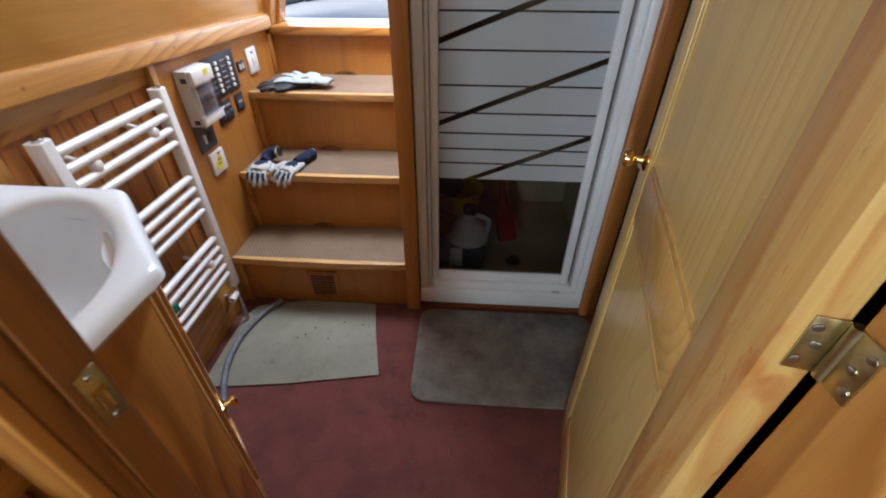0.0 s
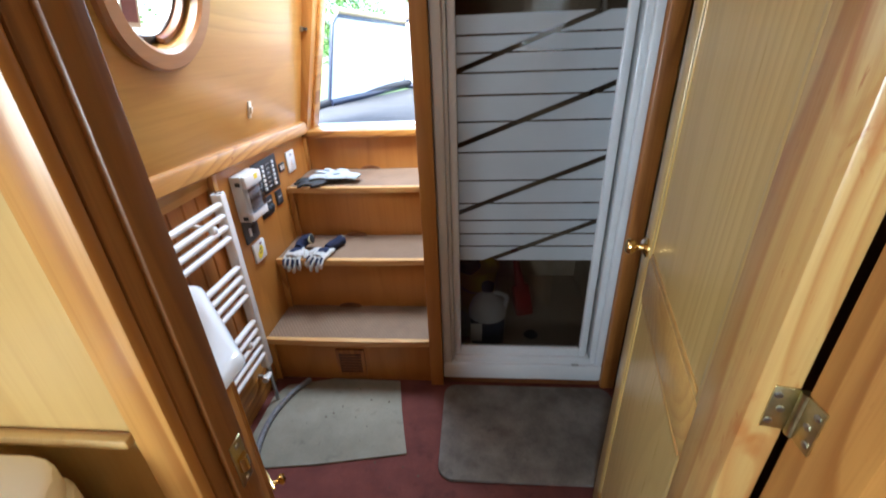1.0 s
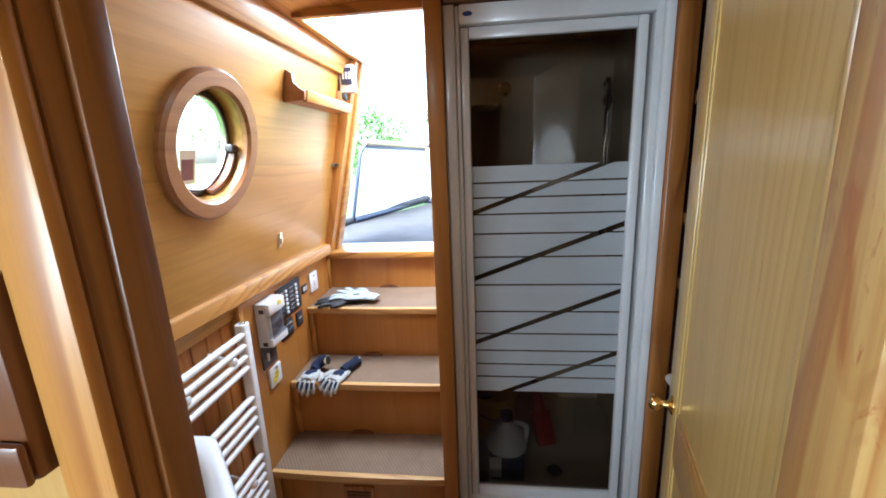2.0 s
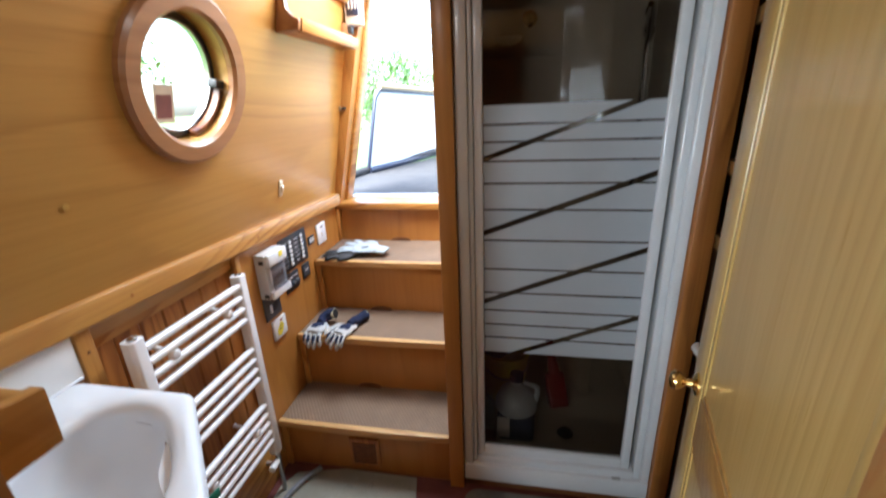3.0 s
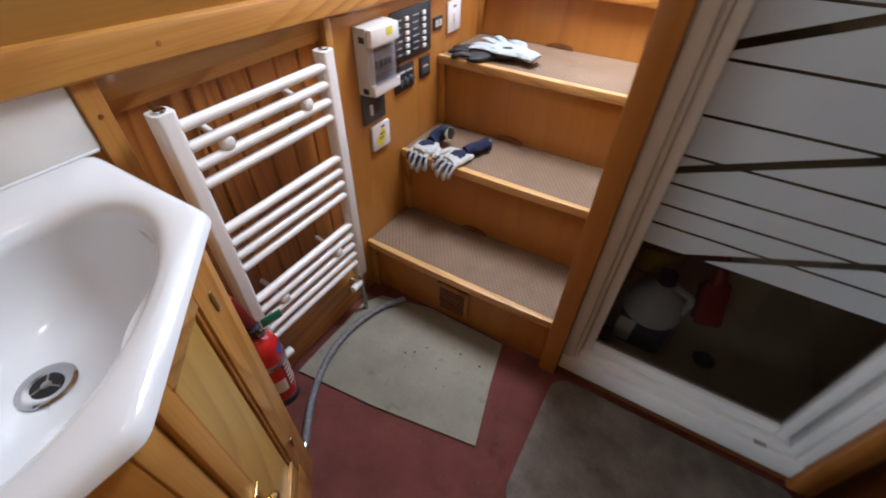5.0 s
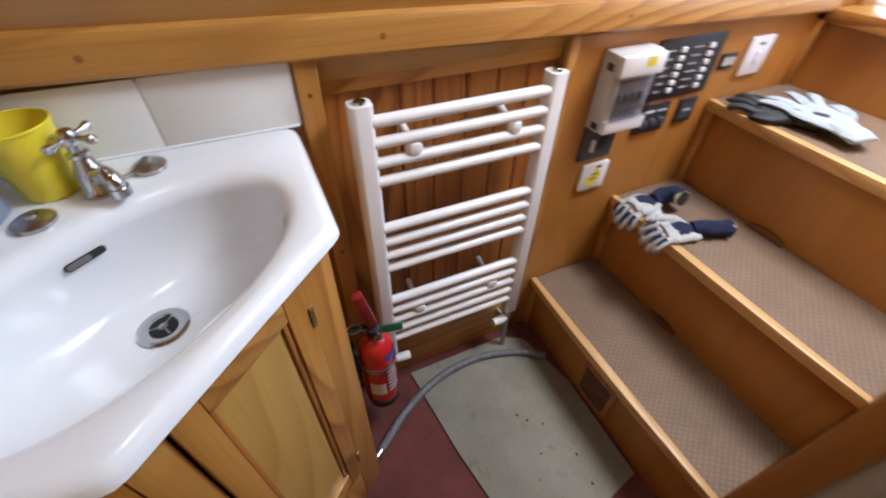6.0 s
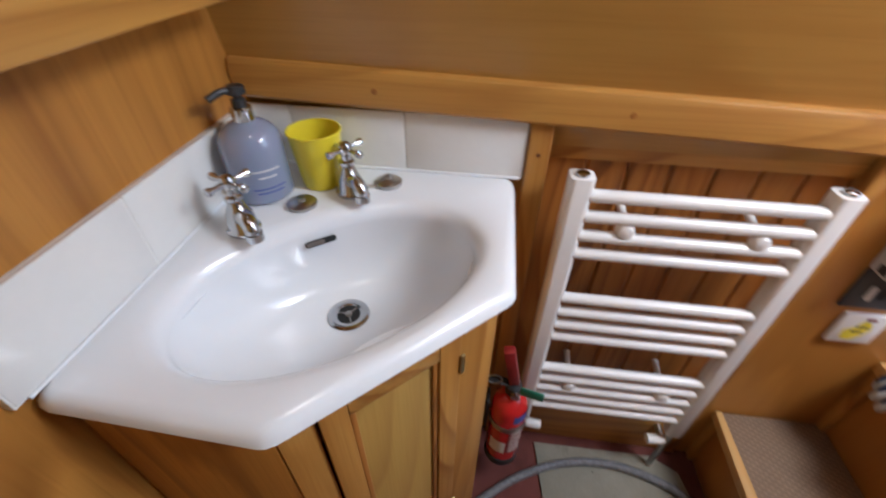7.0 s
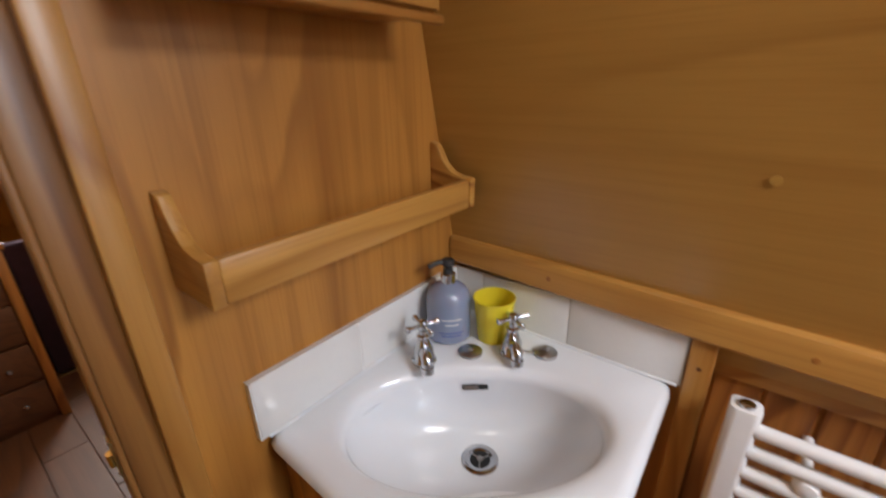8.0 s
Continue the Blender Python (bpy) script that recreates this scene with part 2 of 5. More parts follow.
shower_wall = mottled("pale_shower_board", (0.54, 0.475, 0.40), (0.47, 0.41, 0.34), 5, 0.3, 0.03, 60)


def ribbed(name, a, b):
    """Step covering: fine raised lozenges."""
    m = mottled(name, a, b, 9, 0.75, 0.2, 300, 14)
    nt = m.node_tree
    v = coords(nt, [1, 1, 1], 0)
    h = None
    for ang in (35, -35):
        mp = nt.nodes.new("ShaderNodeMapping")
        mp.inputs["Rotation"].default_value = (0, 0, radians(ang))
        nt.links.new(v, mp.inputs[0])
        w = nt.nodes.new("ShaderNodeTexWave")
        w.inputs["Scale"].default_value = 25
        nt.links.new(mp.outputs[0], w.inputs["Vector"])
        h = w.outputs[1] if h is None else mathn(nt, "MINIMUM", h, w.outputs[1])
    bump(nt, h, 0.8, 0.002)
    # the base colour is darker too in the hollows between the lozenges
    base = nt.nodes["Principled BSDF"].inputs["Base Color"]
    src = base.links[0].from_socket
    nt.links.new(mix(nt, mathn(nt, "MULTIPLY", mathn(nt, "SUBTRACT", 1.0, h), 0.65), src, tuple(x * 0.55 for x in b)), base)
    return m


tread_cover = ribbed("taupe_ribbed_tread", (0.315, 0.215, 0.140), (0.25, 0.165, 0.105))


def glassy(name, color, rough=0.0, mixing=0.88):
    """A thin pane: mostly clear, with a gloss that grows at a slant."""
    m = bpy.data.materials.new(name)
    m.use_nodes = True
    nt = m.node_tree
    nt.nodes.remove(nt.nodes["Principled BSDF"])
    t, g = nt.nodes.new("ShaderNodeBsdfTransparent"), nt.nodes.new("ShaderNodeBsdfGlossy")
    f, mx = nt.nodes.new("ShaderNodeLayerWeight"), nt.nodes.new("ShaderNodeMixShader")
    t.inputs[0].default_value = (*color, 1)
    g.inputs["Roughness"].default_value = 0.02 + rough
    f.inputs[0].default_value = 0.5
    gloss = mathn(nt, "ADD", mathn(nt, "MULTIPLY", mathn(nt, "POWER", f.outputs["Facing"], 4.0), 0.9), 0.04)
    nt.links.new(gloss, mx.inputs[0])
    nt.links.new(t.outputs[0], mx.inputs[1])
    nt.links.new(g.outputs[0], mx.inputs[2])
    nt.links.new(mx.outputs[0], nt.nodes["Material Output"].inputs[0])
    return m


glass_clear = glassy("window_glass", (0.95, 0.97, 0.96))
glass_grey = glassy("smoked_shower_glass", (0.56, 0.51, 0.46))
glass_lid = glassy("smoked_plastic_lid", (0.66, 0.67, 0.70), 0.12)

frost = mottled("white_frosting", (0.50, 0.52, 0.55), (0.46, 0.48, 0.51), 5, 0.55, 0.05, 200)
frost.node_tree.nodes["Principled BSDF"].inputs["Alpha"].default_value = 0.78

bottle_blue = material("lilac_blue_translucent_bottle", (0.36, 0.42, 0.58), 0.14, coat=0.4)
bottle_blue.node_tree.nodes["Principled BSDF"].inputs["Transmission Weight"].default_value = 0.35
bottle_blue.node_tree.nodes["Principled BSDF"].inputs["Subsurface Weight"].default_value = 0.2
jug_clear = material("cloudy_jug_plastic", (0.55, 0.57, 0.60), 0.3)
jug_dark = material("dark_blue_liquid_jug", (0.03, 0.035, 0.07), 0.3)


# ---- mesh tools ----
def thing(name, at, label="", category="", group="", kind=""):
    ob = new(name)
    ob.location, ob.empty_display_size = at, 0.05
    return tagged(ob, label, category, group, kind)


def base_of(ob):
    p = Vector()
    while ob:
        p, ob = p + ob.location, ob.parent
    return p


def finish(bm, mat, name, smooth=True):
    bmesh.ops.recalc_face_normals(bm, faces=bm.faces)
    me = bpy.data.meshes.new(name)
    bm.to_mesh(me)
    bm.free()
    me.materials.append(mat)
    if smooth:
        me.polygons.foreach_set("use_smooth", [True] * len(me.polygons))
        me.set_sharp_from_angle(angle=radians(38))
    return me


def part(name, bm, mat, parent=None, label="", smooth=True):
    """One mesh from a bmesh in world metres, under its thing or part."""
    if parent is not None:
        bmesh.ops.translate(bm, vec=-base_of(parent), verts=bm.verts)
    ob = new(name, finish(bm, mat, name, smooth))
    ob.parent = parent
    return tagged(ob, label)


def solid(name, bm, mat, label, category, group="", kind="", smooth=True):
    """A thing of one mesh, with its origin at its base."""
    lo = Vector([min(v.co[i] for v in bm.verts) for i in range(3)])
    hi = Vector([max(v.co[i] for v in bm.verts) for i in range(3)])
    at = Vector(((lo.x + hi.x) / 2, (lo.y + hi.y) / 2, lo.z))
    bmesh.ops.translate(bm, vec=-at, verts=bm.verts)
    ob = new(name, finish(bm, mat, name, smooth))
    ob.location = at
    return tagged(ob, label, category, group, kind)


def setting(name, bm, mat, label="", smooth=True):
    ob = new(name, finish(bm, mat, name, smooth))
    return tagged(ob, label, "", "", "structure")


def box(x0, x1, y0, y1, z0, z1, bev=0.0, bm=None, seg=2):
    bm2 = bmesh.new()
    bmesh.ops.create_cube(bm2, size=1)
    for v in bm2.verts:
        v.co = Vector((x0 + (v.co.x + 0.5) * (x1 - x0), y0 + (v.co.y + 0.5) * (y1 - y0), z0 + (v.co.z + 0.5) * (z1 - z0)))
    if bev:
        bmesh.ops.bevel(bm2, geom=list(bm2.edges), offset=bev, segments=seg, affect="EDGES", profile=0.5)
    return join(bm, bm2)


def join(bm, other):
    if bm is None:
        return other
    me = bpy.data.meshes.new("tmp")
    other.to_mesh(me)
    other.free()
    bm.from_mesh(me)
    bpy.data.meshes.remove(me)
    return bm


def turned(bm, m):
    bmesh.ops.transform(bm, matrix=m, verts=bm.verts)
    return bm


def prism(pts, axis, a, b, bev=0.0, bm=None):
    """A flat outline, pushed along an axis from a to b. Outline in the two other axes, in x, y, z order."""
    bm2 = bmesh.new()
    def at(p, w):
        q = list(p)
        q.insert("xyz".index(axis), w)
        return q
    vs = [bm2.verts.new(at(p, a)) for p in pts]
    f = bm2.faces.new(vs)
    r = bmesh.ops.extrude_face_region(bm2, geom=[f])
    d = Vector(at((0, 0), b - a))
    bmesh.ops.translate(bm2, vec=d, verts=[v for v in r["geom"] if isinstance(v, bmesh.types.BMVert)])
    bmesh.ops.recalc_face_normals(bm2, faces=bm2.faces)
    if bev:
        bmesh.ops.bevel(bm2, geom=list(bm2.edges), offset=bev, segments=2, affect="EDGES", profile=0.5)
    return join(bm, bm2)


def tube(points, radii, seg=16, bm=None, caps=True):
    """A round tube along points; one radius or one for each point."""
    pts = [Vector(p) for p in points]
    if isinstance(radii, (int, float)):
        radii = [radii] * len(pts)
    bm2 = bmesh.new()
    rings, up = [], None
    for i, p in enumerate(pts):
        d = (pts[min(i + 1, len(pts) - 1)] - pts[max(i - 1, 0)]).normalized()
        if up is None:
            up = Vector((0, 0, 1)) if abs(d.z) < 0.9 else Vector((1, 0, 0))
        u = (up - d * up.dot(d)).normalized()
        w = d.cross(u)
        up = u
        rings.append([bm2.verts.new(p + (u * math.cos(k * math.tau / seg) + w * math.sin(k * math.tau / seg)) * radii[i]) for k in range(seg)])
    for a, b in zip(rings, rings[1:]):
        for k in range(seg):
            bm2.faces.new((a[k], a[(k + 1) % seg], b[(k + 1) % seg], b[k]))
    if caps:
        bm2.faces.new(list(reversed(rings[0])))
        bm2.faces.new(rings[-1])
    return join(bm, bm2)


def lathe(profile, at, seg=28, bm=None, m=None):
    """A profile of (radius, height) turned round the z axis at a place, closed at both ends."""
    bm2 = bmesh.new()
    rings = [[bm2.verts.new((r * math.cos(k * math.tau / seg), r * math.sin(k * math.tau / seg), z)) for k in range(seg)] for r, z in profile]
    for a, b in zip(rings, rings[1:]):
        for k in range(seg):
            bm2.faces.new((a[k], a[(k + 1) % seg], b[(k + 1) % seg], b[k]))
    bm2.faces.new(list(reversed(rings[0])))
    bm2.faces.new(rings[-1])
    if m is not None:
        turned(bm2, m)
    bmesh.ops.translate(bm2, vec=Vector(at), verts=bm2.verts)
    return join(bm, bm2)


def smooth_path(pts, n=8):
    """A Catmull-Rom line through points."""
    p = [Vector(q) for q in pts]
    p = [p[0] * 2 - p[1]] + p + [p[-1] * 2 - p[-2]]
    out = []
    for i in range(1, len(p) - 2):
        for k in range(n):
            t = k / n
            out.append(0.5 * ((2 * p[i]) + (p[i + 1] - p[i - 1]) * t + (2 * p[i - 1] - 5 * p[i] + 4 * p[i + 1] - p[i + 2]) * t * t + (3 * p[i] - p[i - 1] - 3 * p[i + 1] + p[i + 2]) * t ** 3))
    return out + [p[-2]]


def rounded_rect(x0, x1, y0, y1, r, n=6):
    out = []
    for cx, cy, a in ((x1 - r, y0 + r, -90), (x1 - r, y1 - r, 0), (x0 + r, y1 - r, 90), (x0 + r, y0 + r, 180)):
        out += [(cx + r * math.cos(radians(a + 90 * k / n)), cy + r * math.sin(radians(a + 90 * k / n))) for k in range(n + 1)]
    return out


def side_x(z):
    """The inside of the port cabin side, which leans in above the dado."""
    return -0.868 + 0.205 * (z - 1.03)


# ---- floors and outer shell ----
setting("floor", box(-0.95, 1.0, 0.5, 2.62, -0.05, 0.0), carpet_red, "maroon short pile carpet with dirt specks")
galley_floor = setting("floor_galley", box(-0.95, 1.0, -3.2, 0.5, -0.06, -0.012), wood_floor, "brown wooden floor")

# upper port side with the round window's hole
PORT_Y, PORT_Z, PORT_R = 1.458, 1.537, 0.168


def holed_side(y0, y1, z0, z1, cy, cz, r, thick):
    bm = bmesh.new()
    n = 64
    lean = math.hypot(1, 0.205)
    inner, outer = [], []
    for k in range(n):
        a = math.tau * k / n
        c, s = math.cos(a), math.sin(a)
        inner.append((cy + r * c, cz + r * s / lean))
        t = min(((y1 if c > 0 else y0) - cy) / c if abs(c) > 1e-6 else 1e9, ((z1 if s > 0 else z0) - cz) / s if abs(s) > 1e-6 else 1e9)
        outer.append((cy + c * t, cz + s * t))
    for corner in ((y0, z0), (y1, z0), (y1, z1), (y0, z1)):
        k = min(range(n), key=lambda q: math.hypot(outer[q][0] - corner[0], outer[q][1] - corner[1]))
        outer[k] = corner
    grid = []
    for d in (0.0, thick):
        grid.append([[bm.verts.new((side_x(z) - d, y, z)) for y, z in ring] for ring in (inner, outer)])
    for k in range(n):
        j = (k + 1) % n
        bm.faces.new((grid[0][0][k], grid[0][0][j], grid[0][1][j], grid[0][1][k]))
        bm.faces.new((grid[1][0][k], grid[1][1][k], grid[1][1][j], grid[1][0][j]))
        bm.faces.new((grid[0][0][k], grid[1][0][k], grid[1][0][j], grid[0][0][j]))
        bm.faces.new((grid[0][1][k], grid[0][1][j], grid[1][1][j], grid[1][1][k]))
    return bm


setting("wall_port_upper", holed_side(0.558, 2.62, 0.95, 2.02, PORT_Y, PORT_Z, PORT_R, 0.07), wood_wall, "honey veneer cabin side leaning inwards")
setting("wall_port_lower", box(-0.96, -0.905, 0.5, 2.62, -0.05, 1.03), wood_amber, "amber veneer lower cabin side")
setting("wall_port_galley", prism([(-0.96, -0.05), (-0.88, -0.05), (-0.868, 1.03), (side_x(2.02), 2.02), (side_x(2.02) - 0.07, 2.02), (-0.96, 1.03)], "y", -3.2, 0.5135), wood_wall)
setting("wall_starboard", prism([(0.96, -0.05), (1.04, -0.05), (1.04, 1.03), (0.84, 2.02), (0.77, 2.02), (0.96, 1.03)], "y", -3.2, 2.62), wood_wall)
setting("wall_galley_end", box(-1.0, 1.04, -3.28, -3.2, -0.05, 2.05), wood_amber)

# ceiling with the open hatch over the steps
HX0, HX1, HY0 = -0.60, -0.155, 1.80


def arched(x0, x1, y0, y1, bm):
    n = 10
    xs = [x0 + (x1 - x0) * k / n for k in range(n + 1)]
    low = [(x, 1.955 + 0.05 * (1 - ((x - 0.05) / 0.8) ** 2)) for x in xs]
    return prism(low + [(x, z + 0.06) for x, z in reversed(low)], "y", y0, y1, 0, bm)


bm = arched(-0.75, 0.86, -3.2, HY0, None)
bm = arched(-0.75, HX0, HY0, 2.62, bm)
bm = arched(HX1, 0.86, HY0, 2.62, bm)
setting("ceiling", bm, wood_rail, "amber boarded cabin ceiling with an open hatch")
setting("trim_ceiling_port", prism([(side_x(1.90) + 0.002, 1.885), (side_x(1.90) + 0.022, 1.885), (-0.64, 1.965), (-0.70, 1.985)], "y", 0.58, 2.48, 0.003), wood_rail)
setting("trim_hatch_side", box(HX0 - 0.02, HX0 + 0.005, HY0, 2.62, 1.955, 2.06, 0.003), wood_rail)
setting("trim_hatch_end", box(HX0 - 0.02, HX1 + 0.02, HY0 - 0.025, HY0 + 0.005, 1.955, 2.06, 0.003), wood_across)

# dado rail: a board on the cabin side with a rounded ledge, which follows the boat's sheer
SHEER = 0.034
dado = prism([(-0.91, 0.964), (-0.846, 0.964), (-0.842, 0.969), (-0.842, 1.010), (-0.846, 1.021), (-0.853, 1.025), (-0.91, 1.025)], "y", 0.5625, 2.452)
for v in dado.verts:
    v.co.z += SHEER * (2.45 - v.co.y)
setting("trim_dado_port", dado, wood_rail, "oak dado board along the cabin side")

# control panel face, recess and its boards
setting("wall_panel_controls", box(-0.905, -0.872, 1.625, 2.47, 0, 0.980), wood_panel, "amber veneer panel that carries the switchgear")
setting("trim_recess_edge", box(-0.905, -0.862, 1.600, 1.625, 0, 1.0, 0.003), wood_up)
setting("trim_recess_post", box(-0.905, -0.852, 1.052, 1.090, 0, 1.015, 0.004), wood_up)
setting("trim_recess_head", box(-0.905, -0.882, 1.090, 1.600, 0.938, 1.01, 0.003), wood_rail)
setting("trim_recess_base", box(-0.905, -0.868, 1.090, 1.600, 0.0, 0.20, 0.004), wood_rail)
setting("wall_behind_basin", box(-0.905, -0.868, 0.562, 1.052, 0, 1.0), wood_amber)
recess = setting("wall_recess_boards", box(-0.915, -0.907, 1.09, 1.60, 0, 1.0), wood_board, "upright tongue and groove boards")
for k in range(7):
    y = 1.091 + k * 0.0728
    part("board", prism([(-0.907, y + 0.0), (-0.897, y + 0.0), (-0.892, y + 0.005), (-0.892, y + 0.0675), (-0.897, y + 0.0722), (-0.907, y + 0.0722)], "z", 0.2, 0.938), wood_board, recess, smooth=False)

# bulkhead between galley and washroom, with the doorway
BY0, BY1 = 0.514, 0.558
setting("wall_bulkhead_port", prism([(-0.90, 0), (-0.23, 0), (-0.23, 2.0), (-0.70, 2.0), (-0.868, 1.03)], "y", BY0, BY1), wood_amber, "amber veneer bulkhead with upright grain")
setting("wall_bulkhead_starboard", prism([(0.39, 0), (0.96, 0), (0.96, 1.03), (0.80, 2.0), (0.39, 2.0)], "y", BY0, BY1), wood_amber)
setting("wall_bulkhead_galley_face", box(-0.86, -0.2425, 0.5085, 0.5137, 0.97, 1.98), wood_galley, "pale honey veneer on the galley side of the bulkhead")
setting("wall_bulkhead_head", box(-0.23, 0.39, BY0, BY1, 1.93, 2.0), wood_across)
setting("door_frame_port", box(-0.24, -0.203, 0.5135, 0.560, 0, 1.93, 0.003), wood_lining_shaded, "brown varnished door lining, deepened in colour for its shade")
setting("door_frame_port_stop", box(-0.203, -0.196, 0.530, 0.562, 0, 1.93, 0.002), wood_lining_shaded)
setting("door_frame_port_architrave", box(-0.272, -0.2405, 0.5585, 0.574, 0, 1.93, 0.003), wood_up)
setting("door_frame_port_architrave_galley", box(-0.242, -0.2035, 0.500, 0.513, 0, 1.93, 0.003), wood_up)
setting("door_frame_starboard", box(0.332, 0.39, 0.500, 0.5705, 0, 1.93, 0.003), wood_lining_knotty, "knotty amber pine door lining")
setting("door_frame_starboard_architrave", box(0.391, 0.46, 0.500, 0.5135, 0, 1.93, 0.003), wood_lining_knotty)
setting("door_frame_head", box(-0.24, 0.39, 0.5135, 0.565, 1.90, 1.93, 0.003), wood_across)
setting("threshold_strip", prism([(0.480, -0.012), (0.545, -0.012), (0.54, 0.004), (0.485, 0.004)], "x", -0.203, 0.332), brass_dull, "brass threshold strip")

# end wall with the boat's front opening above the steps
SILL = 0.975
setting("wall_end_below", box(-0.905, -0.10, 2.475, 2.56, 0, SILL - 0.03), wood_riser)
setting("window_1", box(-0.90, -0.155, 2.44, 2.60, SILL - 0.035, SILL, 0.004), wood_across, "oak sill of the open front hatch")
setting("window_1_frame", prism([(-0.900, SILL), (-0.845, SILL), (side_x(1.955) + 0.065, 1.955), (side_x(1.955) - 0.02, 1.955)], "y", 2.455, 2.60, 0.004), wood_up, "leaning oak frame of the open front hatch")
setting("window_1_frame_edge", prism([(-0.846, SILL), (-0.830, SILL), (side_x(1.955) + 0.08, 1.955), (side_x(1.955) + 0.066, 1.955)], "y", 2.52, 2.60, 0.003), wood_rail)
setting("window_1_threshold", box(-0.84, -0.155, 2.60, 2.66, SILL - 0.05, SILL + 0.006, 0.004), enamel, "white painted threshold")
setting("trim_corner_port", prism([(-0.90, 0.765), (-0.862, 0.765), (-0.852, SILL), (-0.90, SILL)], "y", 2.44, 2.475, 0.003), wood_up)
# partition between steps and shower with its end post
setting("wall_end_starboard", box(-0.0995, 1.04, 2.5405, 2.60, -0.05, 2.02), wood_amber)
setting("wall_partition", box(-0.150, -0.100, 1.66, 2.60, 0, 1.985), wood_amber)
setting("post", box(-0.1522, -0.0965, 1.650, 1.66, 0, 1.985, 0.004), wood_panel, "oak post beside the steps")

# ---- round window ----
LEAN = Matrix.Rotation(math.atan(0.205), 4, "Y")


def port_matrix(depth):
    c = Vector((side_x(PORT_Z), PORT_Y, PORT_Z))
    return Matrix.Translation(c) @ LEAN @ Matrix.Rotation(radians(90), 4, "Y") @ Matrix.Translation((0, 0, depth))


def ring(r0, r1, z0, z1, bev, m, seg=56):
    bm = bmesh.new()
    prof = [(r0, z0), (r1, z0), (r1, z1 - bev), (r1 - bev, z1), (r0 + bev, z1), (r0, z1 - bev)]
    rings = [[bm.verts.new((r * math.cos(k * math.tau / seg), r * math.sin(k * math.tau / seg), z)) for k in range(seg)] for r, z in prof]
    for i in range(len(rings)):
        a, b = rings[i], rings[(i + 1) % len(rings)]
        for k in range(seg):
            bm.faces.new((a[k], a[(k + 1) % seg], b[(k + 1) % seg], b[k]))
    return turned(bm, m)


port = thing("window_2", (side_x(PORT_Z), PORT_Y, PORT_Z), "round porthole with a brown wooden liner and dark metal rim", "window", "", "structure")
part("liner_ring", ring(0.160, 0.216, 0.0, 0.024, 0.009, port_matrix(0)), wood_ring, port)
part("liner_sleeve", ring(0.1595, 0.167, -0.070, 0.0, 0.001, port_matrix(0)), wood_wall, port, "pale yellow wooden sleeve")
part("metal_rim", ring(0.139, 0.159, -0.062, -0.042, 0.005, port_matrix(0)), plastic_black, port, "dark metal rim")
part("rim_bead", ring(0.133, 0.1395, -0.058, -0.038, 0.003, port_matrix(0)), chrome_dull, port)
pane = part("pane", turned(lathe([(0.134, -0.001), (0.134, 0.001)], (0, 0, 0), 56), port_matrix(-0.052)), glass_clear, port)
pane.visible_shadow = False
part("catch_arm", turned(box(-0.012, 0.012, 0.122, 0.1575, -0.041, -0.012, 0.004), port_matrix(0) @ Matrix.Rotation(radians(-4), 4, "Z")), plastic_black, port)




def arc(r0, r1, z0, z1, a0, a1, n=14):
    """A curved block: part of a flat ring between two angles in degrees."""
    angles = [radians(a0 + (a1 - a0) * k / n) for k in range(n + 1)]
    pts = [(r1 * math.cos(a), r1 * math.sin(a)) for a in angles] + [(r0 * math.cos(a), r0 * math.sin(a)) for a in reversed(angles)]
    return prism(pts, "z", z0, z1, 0.0015)


part("drip_board", turned(arc(0.141, 0.157, -0.041, -0.014, 14, 80), port_matrix(0)), wood_dark, port, "dark curved drip board in the sleeve")
notice = thing("window_notice", (side_x(PORT_Z) - 0.04, PORT_Y, PORT_Z), "cream paper notice with a maroon block stuck on the porthole glass", "notice")
part("paper", turned(box(0.020, 0.118, -0.064, 0.000, -0.0485, -0.0480), port_matrix(0) @ Matrix.Rotation(radians(0), 4, "Z")), render_cream, notice)
part("print_block", turned(box(0.046, 0.106, -0.058, -0.008, -0.0478, -0.0474), port_matrix(0)), brick_red, notice)

# filled hole and wooden plugs
patch = solid("filled_hole", lathe([(0.007, 0), (0.007, 0.0004), (0.006, 0.0005)], (0, 0, 0), 20, None, Matrix.Translation((side_x(1.283) + 0.0022, 1.10, 1.283)) @ LEAN @ Matrix.Rotation(radians(90), 4, "Y")), wood_cupboard, "small round filler patch on the cabin side", "filler patch")
for y in (0.80, 1.20, 1.72, 2.20):
    solid("screw_plug", lathe([(0.005, 0), (0.005, 0.0006), (0.003, 0.0009)], (0, 0, 0), 16, None, Matrix.Translation((-0.8422, y, 0.993 + SHEER * (2.45 - y))) @ Matrix.Rotation(radians(90), 4, "Y")), wood_board, "small wooden plug in the dado board", "wooden plug", "dado plugs")
for z in (0.25, 0.60, 0.955):
    solid("screw_plug", lathe([(0.004, 0), (0.004, 0.001), (0.003, 0.0014)], (0, 0, 0), 12, None, Matrix.Translation((-0.8522, 1.071, z)) @ Matrix.Rotation(radians(90), 4, "Y")), wood_dark, "dark screw hole in the recess post", "screw hole", "post screws")


